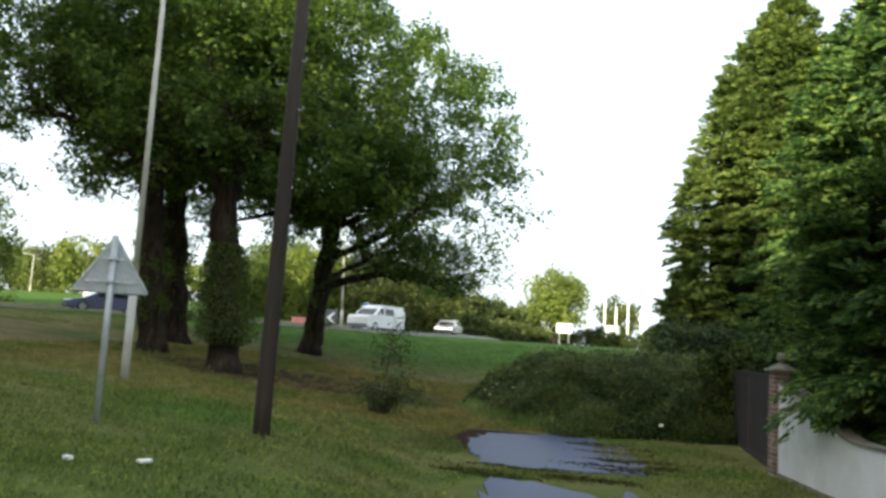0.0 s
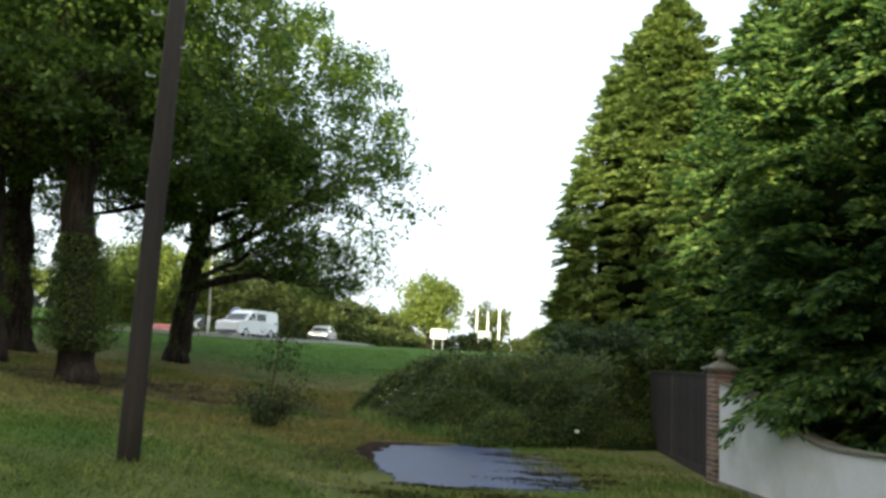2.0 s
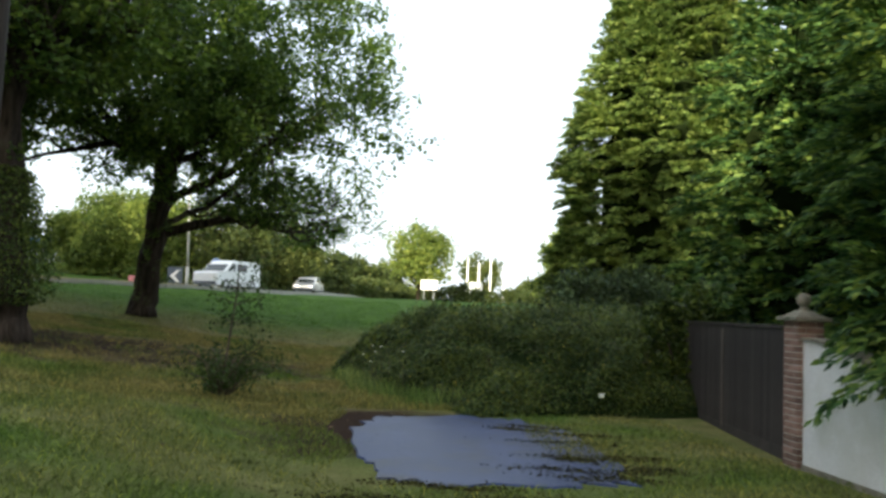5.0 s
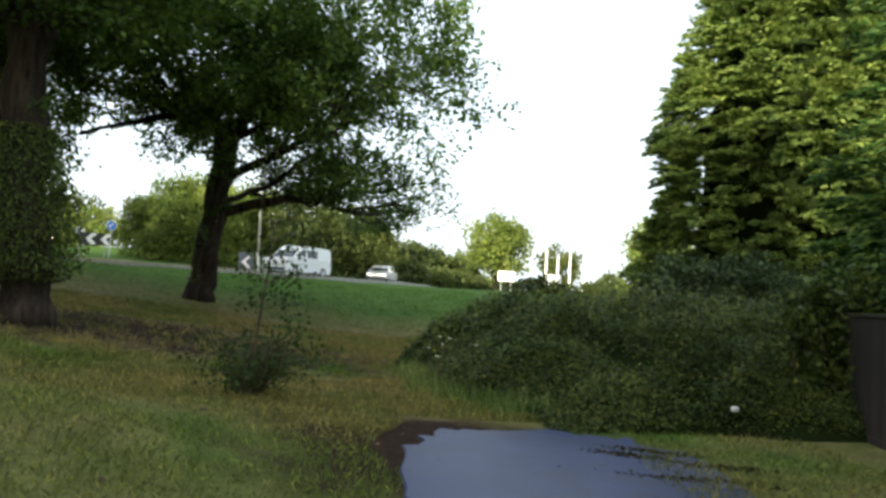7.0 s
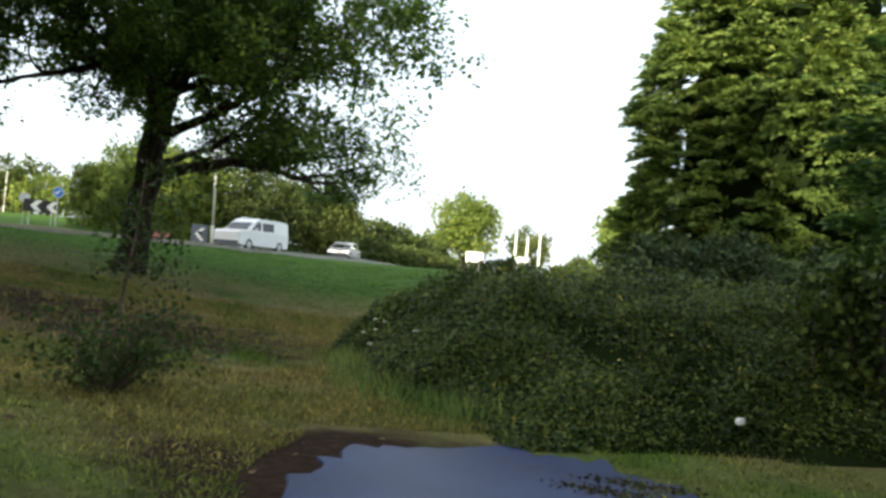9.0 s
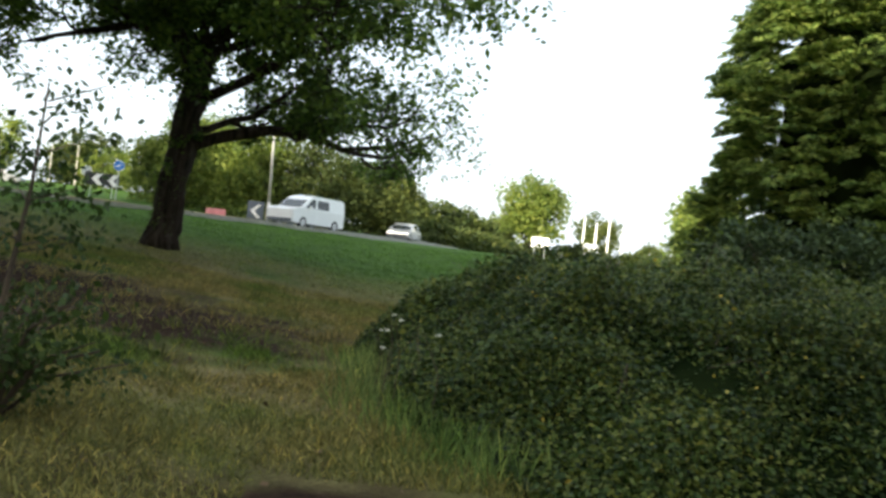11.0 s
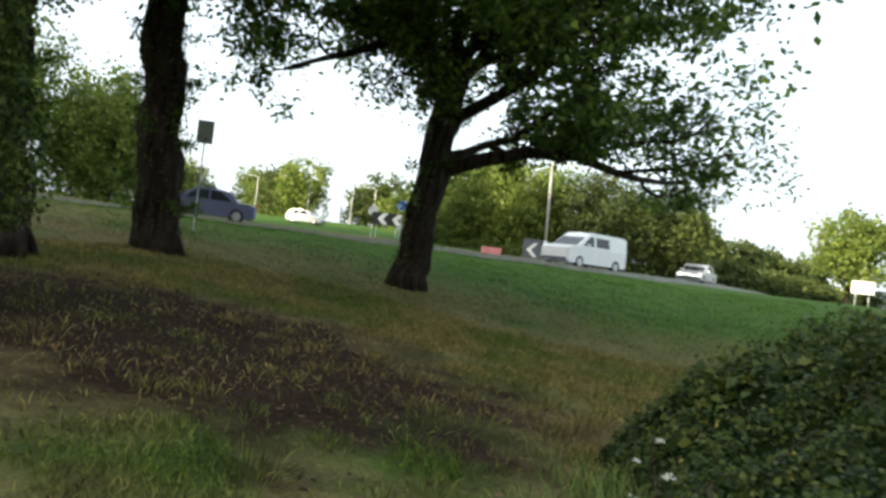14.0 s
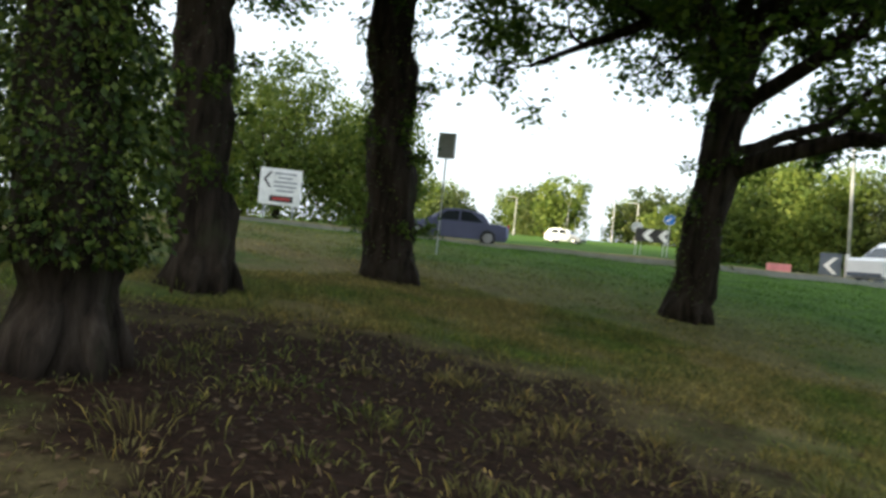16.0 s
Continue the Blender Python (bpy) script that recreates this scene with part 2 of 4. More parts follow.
WHITE = plain("white_sign_face", (0.8, 0.8, 0.8), 0.45)
BLACK = plain("black_sign_paint", (0.02, 0.02, 0.022), 0.45)
BLUE = plain("blue_sign_face", (0.02, 0.14, 0.5), 0.4)
RED = plain("red_sign_paint", (0.45, 0.05, 0.05), 0.5)
PINK = plain("faded_red_board", (0.6, 0.22, 0.24), 0.6)
DARKGREY = plain("dark_grey_board", (0.09, 0.11, 0.14), 0.5)
BARGREY = plain("grey_lettering", (0.3, 0.32, 0.36), 0.6)
RUBBER = plain("tyre_rubber", (0.018, 0.018, 0.019), 0.85)
RIM = plain("alloy_rim", (0.5, 0.5, 0.52), 0.35, 0.8)
GLASS_DARK = plain("tinted_car_glass", (0.02, 0.024, 0.028), 0.06)
LIGHT_CLEAR = plain("headlight_lens", (0.7, 0.72, 0.75), 0.1)
LIGHT_RED = plain("tail_light_lens", (0.4, 0.02, 0.02), 0.2)
PAINTS = {
    "white": plain("white_car_paint", (0.78, 0.79, 0.8), 0.25, 0, 0.04),
    "silver": plain("silver_car_paint", (0.5, 0.52, 0.56), 0.28, 0.5, 0.05),
    "blue": plain("blue_car_paint", (0.03, 0.14, 0.5), 0.25, 0.1, 0.05),
    "slate": plain("slate_blue_car_paint", (0.16, 0.17, 0.28), 0.25, 0.4, 0.05),
}


# ---- geometry ----
class Geo:
    """Vertices and faces gathered for one mesh."""

    def __init__(self):
        self.v, self.f, self.n = [], [], 0

    def put(self, verts, faces):
        self.v.append(np.asarray(verts, float).reshape(-1, 3))
        self.f += [tuple(i + self.n for i in face) for face in faces]
        self.n += len(self.v[-1])
        return self

    def box(self, c, s, turn=0.0, bevel=0.0):
        bm = bmesh.new()
        bmesh.ops.create_cube(bm, size=1, matrix=Matrix.Diagonal((*s, 1)))
        if bevel:
            bmesh.ops.bevel(bm, geom=bm.edges[:], offset=bevel, segments=2, affect="EDGES", profile=0.5)
        bm.transform(Matrix.Translation(c) @ Matrix.Rotation(turn, 4, "Z"))
        return self.take(bm)

    def take(self, bm):
        bm.verts.index_update()
        self.put([v.co[:] for v in bm.verts], [[v.index for v in f.verts] for f in bm.faces])
        bm.free()
        return self

    def tube(self, points, radii, seg=10, cap=True, wobble=0.0):
        points, start = [Vector(p) for p in points], self.n
        rings = []
        side = None
        for i, p in enumerate(points):
            ahead = (points[min(i + 1, len(points) - 1)] - points[max(i - 1, 0)]).normalized()
            side = ahead.orthogonal().normalized() if side is None else (side - ahead * side.dot(ahead)).normalized()
            up = ahead.cross(side)
            for k in range(seg):
                a = 2 * math.pi * k / seg
                r = radii[i] * (1 + (wobble * noise.noise(Vector((math.cos(a) * 1.7, math.sin(a) * 1.7, i * 0.5)) + p * 0.6) if wobble else 0))
                rings.append(p + (side * math.cos(a) + up * math.sin(a)) * r)
        faces = [(i * seg + k, i * seg + (k + 1) % seg, (i + 1) * seg + (k + 1) % seg, (i + 1) * seg + k) for i in range(len(points) - 1) for k in range(seg)]
        if cap:
            faces += [tuple(range(seg))[::-1], tuple(range((len(points) - 1) * seg, len(points) * seg))]
        return self.put([r[:] for r in rings], faces)

    def lathe(self, profile, seg=20, c=(0, 0, 0)):
        ring = [(c[0] + r * math.cos(2 * math.pi * k / seg), c[1] + r * math.sin(2 * math.pi * k / seg), c[2] + z) for r, z in profile for k in range(seg)]
        faces = [(i * seg + k, i * seg + (k + 1) % seg, (i + 1) * seg + (k + 1) % seg, (i + 1) * seg + k) for i in range(len(profile) - 1) for k in range(seg)]
        faces += [tuple(range(seg))[::-1], tuple(range((len(profile) - 1) * seg, len(profile) * seg))]
        return self.put(ring, faces)

    def slab(self, outline, y0, y1):
        """A flat outline of (x, z) points given depth from y0 to y1."""
        n = len(outline)
        verts = [(x, y0, z) for x, z in outline] + [(x, y1, z) for x, z in outline]
        return self.put(verts, [tuple(range(n)), tuple(range(2 * n - 1, n - 1, -1))] + [(i, n + i, n + (i + 1) % n, (i + 1) % n) for i in range(n)])

    def mesh(self, name, material, smooth=False):
        me = bpy.data.meshes.new(name)
        me.from_pydata(np.concatenate(self.v).tolist(), [], self.f)
        me.materials.append(material)
        if smooth:
            me.polygons.foreach_set("use_smooth", [True] * len(me.polygons))
        me.update()
        return me


def part(name, data, material, parent, label="", smooth=False):
    """One mesh object under a thing or a part."""
    me = data.mesh(name, material, smooth) if isinstance(data, Geo) else data
    ob = new(name, me)
    ob.parent = parent
    return tagged(ob, label) if label else ob


def thing(name, place, label, category, group="", turn=0.0, kind=""):
    ob = new(name)
    ob.matrix_world = Matrix.Translation(place) @ Matrix.Rotation(turn, 4, "Z")
    return tagged(ob, label, category, group, kind)


def quads(name, verts, material):
    """A mesh of loose four-cornered blades from an array of (n, 4, 3)."""
    n = len(verts)
    me = bpy.data.meshes.new(name)
    me.vertices.add(4 * n)
    me.vertices.foreach_set("co", np.ascontiguousarray(verts, dtype=np.float32).ravel())
    me.loops.add(4 * n)
    me.loops.foreach_set("vertex_index", np.arange(4 * n, dtype=np.int32))
    me.polygons.add(n)
    me.polygons.foreach_set("loop_start", np.arange(0, 4 * n, 4, dtype=np.int32))
    me.materials.append(material)
    me.update(calc_edges=True)
    return me


def unit(a):
    return a / np.maximum(np.linalg.norm(a, axis=-1, keepdims=True), 1e-9)


def blades(points, along, size, wide, droop=0.0, flat=None):
    """Leaf shapes with their foot at points, pointing along; the broad way is random, or across flat."""
    n = len(points)
    along = unit(along)
    other = rng.normal(size=(n, 3)) if flat is None else np.broadcast_to(flat, (n, 3)) + rng.normal(size=(n, 3)) * 0.35
    side = unit(np.cross(along, other))
    size, wide = np.broadcast_to(size, (n,))[:, None], np.broadcast_to(wide, (n,))[:, None]
    mid = points + along * size * 0.5
    tip = points + along * size
    tip[:, 2] -= droop * size[:, 0]
    return np.stack([points, mid + side * wide / 2, tip, mid - side * wide / 2], 1)


# ---- the lie of the land ----
def road_line():
    return [(-150, -60), (-62, 16), (-40, 32.5), (-26, 43.5), (-17, 50.0), (-9.5, 55.2), (-4, 61.0), (-0.8, 70), (2.6, 87), (7, 112), (16, 160), (40, 260), (90, 420)]


def land(x, y):
    """Height of the ground: a hollow by the path, a bank to the road, a slow rise beyond."""
    x, y = np.asarray(x, float), np.asarray(y, float)
    left = 0.1 * np.maximum(0, -x - 0.2) + 0.33 * np.clip(-x / 2, 0, 1) ** 0.8 * np.clip((21 - y) / 8, 0, 1) * np.clip((y + 30) / 30, 0, 1)
    h = left + 0.085 * np.maximum(0, y - 35.5) + 0.15 * np.exp(-((y / 7) ** 2))
    h = np.where(h > 1.6, 1.6 + 0.8 * np.tanh((h - 1.6) / 0.8), h)
    far = np.maximum(0, y - 64 - 0.3 * np.maximum(0, x + 8)) * np.clip((4 - x) / 25, 0, 1)
    h = h + 0.06 * np.minimum(far, 60)
    return h + 0.05 * np.sin(x * 0.9 + 1.3) * np.sin(y * 0.7) * np.clip((np.abs(x - 2) - 1.5) / 2, 0, 1)


def spot(x, y, lift=0.0):
    return (x, y, float(land(x, y)) + lift)


def ground():
    xs = np.concatenate([-np.geomspace(30, 1800, 26)[::-1], np.arange(-29.5, 20, 0.6), np.geomspace(20, 1800, 26)])
    ys = np.concatenate([-np.geomspace(15, 1500, 18)[::-1], np.arange(-14.5, 66, 0.6), np.geomspace(66, 2200, 40)])
    gx, gy = np.meshgrid(xs, ys)
    gz = land(gx, gy)
    nx = len(xs)
    g = Geo().put(np.stack([gx, gy, gz], -1), [(j * nx + i, j * nx + i + 1, (j + 1) * nx + i + 1, (j + 1) * nx + i) for j in range(len(ys) - 1) for i in range(nx - 1)])
    ob = new("ground", g.mesh("ground", GROUND, True))
    return tagged(ob, "rough grass bank with straw patches and bare soil", "ground", kind="structure")


def smooth_line(points, step):
    points = np.array(points, float)
    s = np.r_[0, np.cumsum(np.linalg.norm(np.diff(points, axis=0), axis=1))]
    t = np.arange(0, s[-1], step)
    out = np.stack([np.interp(t, s, points[:, k]) for k in range(2)], 1)
    for _ in range(6):
        out[1:-1] = (out[:-2] + 2 * out[1:-1] + out[2:]) / 4
    return out


def strip(name, line, a, b, lift, material, label, thick=0.12):
    """A band beside the road line, from a to b metres to its far side."""
    ahead = unit(np.gradient(line, axis=0))
    far = np.stack([-ahead[:, 1], ahead[:, 0]], 1)
    rows = []
    for off in (a, a + 0.01, b - 0.01, b):
        p = line + far * off
        rows.append(p)
    zc = land(*(line + far * 3.5).T)
    n = len(line)
    verts = [np.c_[p, zc + lift - (thick if k in (0, 3) else 0)] for k, p in enumerate(rows)]
    g = Geo().put(np.concatenate(verts), [(k * n + i, k * n + i + 1, (k + 1) * n + i + 1, (k + 1) * n + i) for k in range(3) for i in range(n - 1)])
    ob = new(name, g.mesh(name, material))
    return tagged(ob, label, name.replace("_", " "), kind="structure")


def tarmac_patch(name, x0, x1, y0, y1, seed, label):
    """Broken old tarmac with a ragged edge, just proud of the soil."""
    r = np.random.default_rng(seed)
    n = 90
    a = np.linspace(0, 2 * math.pi, n, endpoint=False)
    cx, cy = (x0 + x1) / 2, (y0 + y1) / 2
    k = 4.0
    ux, uy = np.sign(np.cos(a)) * np.abs(np.cos(a)) ** (2 / k), np.sign(np.sin(a)) * np.abs(np.sin(a)) ** (2 / k)
    wob = 1 + np.array([0.22 * noise.noise(Vector((math.cos(t) * 2.2 + seed, math.sin(t) * 2.2, 0))) + 0.12 * noise.noise(Vector((math.cos(t) * 9 + seed, math.sin(t) * 8, 3))) for t in a])
    px, py = cx + ux * wob * (x1 - x0) / 2, cy + uy * wob * (y1 - y0) / 2
    verts, faces = [], []
    for ring, f in enumerate((0.0, 0.35, 0.7, 0.97, 1.0)):
        qx, qy = cx + (px - cx) * f, cy + (py - cy) * f
        verts += list(zip(qx, qy, land(qx, qy) + (0.018 if f < 1 else -0.03)))
    faces = [(j * n + i, j * n + (i + 1) % n, (j + 1) * n + (i + 1) % n, (j + 1) * n + i) for j in range(4) for i in range(n)]
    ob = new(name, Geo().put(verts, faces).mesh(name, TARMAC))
    return tagged(ob, label, "path", kind="structure")


# ---- trees ----
def oak(place, seed, lean, trunk_r, bole, crown, limbs=(), leaves=60000, leaf=0.17, ivy=None, label="", bare_to=0.0, back_to=0.0, sprouts=14):
    """A field oak: a thick uneven trunk, limbs that fork, twigs, and leaves in separate clumps at the twigs' ends.
    crown: centre (x, y, z) and radii, from the tree's foot."""
    r = random.Random(seed)
    tree = thing("oak_tree", place, label, "tree", "old oaks on the bank")
    n = 18
    pts = [Vector((lean[0] * (i / n) + 0.05 * math.sin(i * 1.1 + seed), lean[1] * (i / n) + 0.05 * math.sin(i * 0.8), bole * i / n - (0.2 if i == 0 else 0))) for i in range(n + 1)]
    rad = [trunk_r * (1 + 0.28 * math.exp(-bole * i / n / 0.22) - 0.16 * i / n + r.uniform(-0.06, 0.09)) for i in range(n + 1)]
    part("trunk", Geo().tube(pts, rad, 30, True, 0.3), BARK, tree, smooth=True)
    roots = Geo()
    for k in range(6):
        a = 6.28 * k / 6 + r.uniform(-0.3, 0.3)
        c, q = Vector((math.cos(a), math.sin(a), 0)), trunk_r * r.uniform(1.25, 1.6)
        roots.tube([c * trunk_r * 0.6 + Vector((0, 0, 0.55)), c * trunk_r * 0.98 + Vector((0, 0, 0.2)), c * q + Vector((0, 0, -0.12))], [trunk_r * 0.3, trunk_r * 0.3, trunk_r * 0.12], 8, True, 0.2)
    part("root_flare", roots, BARK, tree, smooth=True)
    cx, cy, cz, rx, ry, rz = crown
    tips = []
    wood = []

    def inside(p, grow):
        return ((p.x - cx) / rx) ** 2 + ((p.y - cy) / ry) ** 2 + ((p.z - cz) / rz) ** 2 < grow

    def branch(p, way, length, radius, level, rise, free):
        steps = 7
        line, radii = [p.copy()], [radius]
        for i in range(steps):
            bend = 0.2 if level == 0 else 0.24
            way = (way + Vector((r.gauss(0, bend), r.gauss(0, bend), r.gauss(0, bend * 0.8) + rise))).normalized()
            if p.z < bare_to - 0.2 and way.z < 0.08:
                way.z = 0.12
            p = p + way * length / steps
            line.append(p.copy())
            radii.append(radius * (1 - 0.75 * (i + 1) / steps))
            if level < 3 and i >= 1:
                for _ in range(2 if level else 1):
                    away = way.orthogonal().normalized()
                    away.rotate(Matrix.Rotation(r.uniform(0, 6.28), 3, way))
                    go = (way * 0.7 + away * 0.9 + Vector((0, 0, 0.06))).normalized()
                    branch(p, go, length * r.uniform(0.34, 0.52), radii[-1] * 0.62, level + 1, 0.02, free)
            if level >= 2 and (free or inside(p, 1.0)):
                tips.append(p.copy())
        if free or level == 0 or inside(line[-1], 1.05):
            wood[-1].tube(line, radii, 10 if level == 0 else 6 if level == 1 else 4, False, 0.2 if level < 2 else 0)

    for k in range(9):
        a = 6.28 * k / 9 + r.uniform(-0.3, 0.3)
        up = r.uniform(0.25, 1.3)
        start = pts[-1 - (k % 4)] if k % 4 < 3 else pts[-1]
        way = Vector((math.cos(a) * rx, math.sin(a) * ry, up * rz)).normalized()
        wood.append(Geo())
        branch(start, way, r.uniform(0.5, 0.72) * (rx + rz) / 2, trunk_r * 0.42, 0, 0.015, False)
    for limb in limbs:
        start, way, length, radius, rise = limb
        wood.append(Geo())
        branch(Vector(start), Vector(way).normalized(), length, radius, 0, rise, True)
    for limb in wood:
        part("limb", limb, BARK, tree, smooth=True)
    tips_a = np.array([t[:] for t in tips])
    tips_a = tips_a[tips_a[:, 2] > np.where(tips_a[:, 0] > 1.0, bare_to, max(bare_to, back_to)) - 1.0]
    # clumps on the crown's billowed shell and within, each a flattened tuft with its own edge
    bulge = unit(rng.normal(size=(26, 3)))
    many = 900
    d = unit(rng.normal(size=(many, 3)))
    puff = 0.8 + 0.2 * np.clip((np.max(d @ bulge.T, axis=1) - 0.75) / 0.25, 0, 1)
    depth = np.where(rng.random(many) < 0.62, rng.uniform(0.86, 1.0, many), rng.random(many) ** 0.45 * 0.85)
    lumps = d * (puff * depth)[:, None] * (rx, ry, rz) * 0.97 + (cx, cy, cz)
    lumps = lumps[lumps[:, 2] > np.where(lumps[:, 0] > 1.0, bare_to, max(bare_to, back_to)) + 0.4]
    airy = (lumps[:, 2] < bare_to + 4.6) & (rng.random(len(lumps)) < 0.7)
    lumps = lumps[~airy]
    size_l = rng.uniform(0.42, 0.95, len(lumps))
    share = 0.42
    at_tip = int(leaves * share)
    twig = tips_a[rng.integers(0, len(tips_a), at_tip)] + rng.normal(size=(at_tip, 3)) * (0.15, 0.15, 0.11)
    rest = leaves - at_tip
    weight = size_l ** 2
    pick = rng.choice(len(lumps), rest, p=weight / weight.sum())
    ball = unit(rng.normal(size=(rest, 3))) * (rng.random((rest, 1)) ** 0.4)
    ball[:, 2] *= 0.62
    clump = lumps[pick] + ball * size_l[pick][:, None] * (1 + 0.3 * np.sin(pick * 1.7 + 5 * ball[:, :1].T[0]))[:, None]
    feet = np.concatenate([twig, clump])
    way = rng.normal(size=feet.shape) * (1, 1, 0.6) + (0, 0, -0.15)
    size = leaf * rng.uniform(0.6, 1.3, len(feet))
    part("crown", quads("crown", blades(feet, way, size, size * 0.62, 0.1), OAK_LEAF), OAK_LEAF, tree, "dense dark green oak leaves in clumps")
    # short leafy shoots straight from the bark
    shoots = []
    for k in range(sprouts):
        i = r.randrange(3, n)
        a = r.uniform(0, 6.28)
        c = Vector((math.cos(a), math.sin(a), 0))
        b = pts[i] + c * rad[i] * 0.85
        e = b + c * r.uniform(0.2, 0.55) + Vector((0, 0, r.uniform(0.0, 0.25)))
        part("side_shoot", Geo().tube([b, b.lerp(e, 0.5) + Vector((0, 0, 0.04)), e], [0.022, 0.014, 0.006], 5), BARK, tree)
        u = rng.random((70, 1)) ** 0.6
        shoots.append(np.array(b) + (np.array(e) - np.array(b)) * u + rng.normal(size=(70, 3)) * 0.1)
    if shoots:
        q = np.concatenate(shoots)
        size = rng.uniform(0.07, 0.14, len(q))
        part("shoot_leaves", quads("shoot_leaves", blades(q, rng.normal(size=q.shape), size, size * 0.6, 0.1), OAK_LEAF), OAK_LEAF, tree)
    if ivy:
        z0, z1, rad_i, count = ivy
        z = rng.uniform(z0, z1, count)
        a = rng.uniform(0, 6.283, count)
        f = np.sin(np.clip((z - z0) / (z1 - z0), 0, 1) ** 0.6 * math.pi) ** 0.5
        lump = 1 + 0.35 * np.sin(a * 3 + z * 2.5) * np.sin(z * 3.7 + a)
        q = trunk_r * 0.85 + rad_i * f * rng.uniform(0.1, 1.05, count) * (lump * (1 + 0.7 * np.cos(a + 0.9)) if rad_i > 0.4 else 1)
        feet = np.stack([np.cos(a) * q + lean[0] * z / bole, np.sin(a) * q + lean[1] * z / bole, z], 1)
        out = np.stack([np.cos(a), np.sin(a), -0.4 + 0 * a], 1) + rng.normal(size=(count, 3)) * 0.7
        size = rng.uniform(0.04, 0.085, count)
        part("ivy", quads("ivy", blades(feet, out, size, size * 0.8, 0.2), IVY_LEAF), IVY_LEAF, tree, "thick bushy ivy skirt round the trunk")
    return tree


def conifer(place, radius, height, seed, plumes, material, label, skirt=0.0, per=130, reach_out=1.1, bough=None, blade=1.0):
    """A tall cypress: a trunk, an inner cone coloured dark to act as shade, and feathery flat plumes that reach out in
    tiers with dark gaps between.
    """
    r = np.random.default_rng(seed)
    tree = thing("cypress_tree", place, label, "conifer tree", "cypress screen behind the wall")
    part("trunk", Geo().tube([(0, 0, -0.2), (0.05, 0, height * 0.5), (0, 0, height * 0.96)], [0.28, 0.17, 0.02], 10), BARK, tree, smooth=True)

    def reach(z):
        u = np.clip(z / height, 0, 1)
        return radius * (1 - u ** 2.6) ** 0.8 * (0.86 + 0.14 * np.clip(z / 2.5, 0, 1))

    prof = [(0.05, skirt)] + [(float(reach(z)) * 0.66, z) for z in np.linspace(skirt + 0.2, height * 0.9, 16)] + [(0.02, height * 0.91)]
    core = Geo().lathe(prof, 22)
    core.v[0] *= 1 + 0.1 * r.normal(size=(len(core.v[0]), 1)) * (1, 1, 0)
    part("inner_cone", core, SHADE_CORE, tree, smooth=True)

    def feathers(root, heading, length, droop, count):
        """Flat plumes: side blades in two ranks along a drooping stalk."""
        m = len(root)
        k = np.repeat(np.arange(m), count)
        u = r.random(m * count) ** 0.7
        side = unit(np.cross(heading, (0, 0, 1.0)))
        hang = np.array((0, 0, -1.0))
        rank = r.choice((-1.0, 1.0), m * count)
        wide = 0.27 * length[k] * np.sin(np.clip(u * 0.85 + 0.12, 0, 1) * math.pi) ** 0.7
        off = wide * r.random(m * count) ** 0.8
        p = root[k] + heading[k] * (length[k] * u)[:, None] + hang * (droop[k] * length[k] * u ** 2)[:, None]
        p = p + side[k] * (rank * off)[:, None] + hang * (0.35 * off)[:, None] + r.normal(size=p.shape) * 0.025
        way = heading[k] + side[k] * (rank * r.uniform(0.3, 1.0, m * count))[:, None] + hang * (2 * droop[k] * u * 0.5)[:, None] + r.normal(size=p.shape) * 0.16
        size = blade * r.uniform(0.1, 0.25, m * count) * (1.15 - 0.4 * u)
        tilt = np.array((0, 0, 0.8)) + r.normal(size=p.shape) * 0.75
        return blades(p, way, size, size * 0.34, 0.12, tilt)

    z = skirt + (height - skirt) * (1 - (1 - r.random(plumes)) ** 0.8) * 0.99
    a = np.where(r.random(plumes) < 0.78, r.uniform(2.2, 5.5, plumes), r.uniform(0, 6.283, plumes))
    lump = 1 + 0.09 * np.sin(a * 5 + z * 0.9 + seed) + 0.06 * np.sin(z * 2.3 + a * 9)
    length = reach_out * r.uniform(0.55, 1.15, plumes) * np.clip(0.45 + reach(z) / radius, 0.5, 1.15)
    q = np.maximum(reach(z) * lump - length * 0.75 - 0.4 * r.random(plumes) ** 2, 0.03)
    root = np.stack([np.cos(a) * q, np.sin(a) * q, z], 1)
    turn = a + r.normal(size=plumes) * 0.45
    heading = unit(np.stack([np.cos(turn), np.sin(turn), r.uniform(-0.2, 0.75, plumes) + 0.9 * np.clip(z / height - 0.72, 0, 1)], 1))
    droop = r.uniform(0.2, 0.5, plumes) * np.clip(1.25 - z / height, 0.15, 1)
    part("sprays", quads("sprays", feathers(root, heading, length, droop, per), material), material, tree, "layered feathery evergreen plumes")
    if bough:
        c, size, count = np.array(bough[0]), np.array(bough[1]), bough[2]
        root = c + r.normal(size=(count, 3)) * size * 0.45
        heading = unit(r.normal(size=(count, 3)) * (0.4, 0.6, 0.15) + (-0.85, -0.1, -0.05))
        part("low_bough", quads("low_bough", feathers(root, heading, r.uniform(0.6, 1.1, count), r.uniform(0.3, 0.6, count), 110), material), material, tree, "low bough drooping over the wall")
    return tree


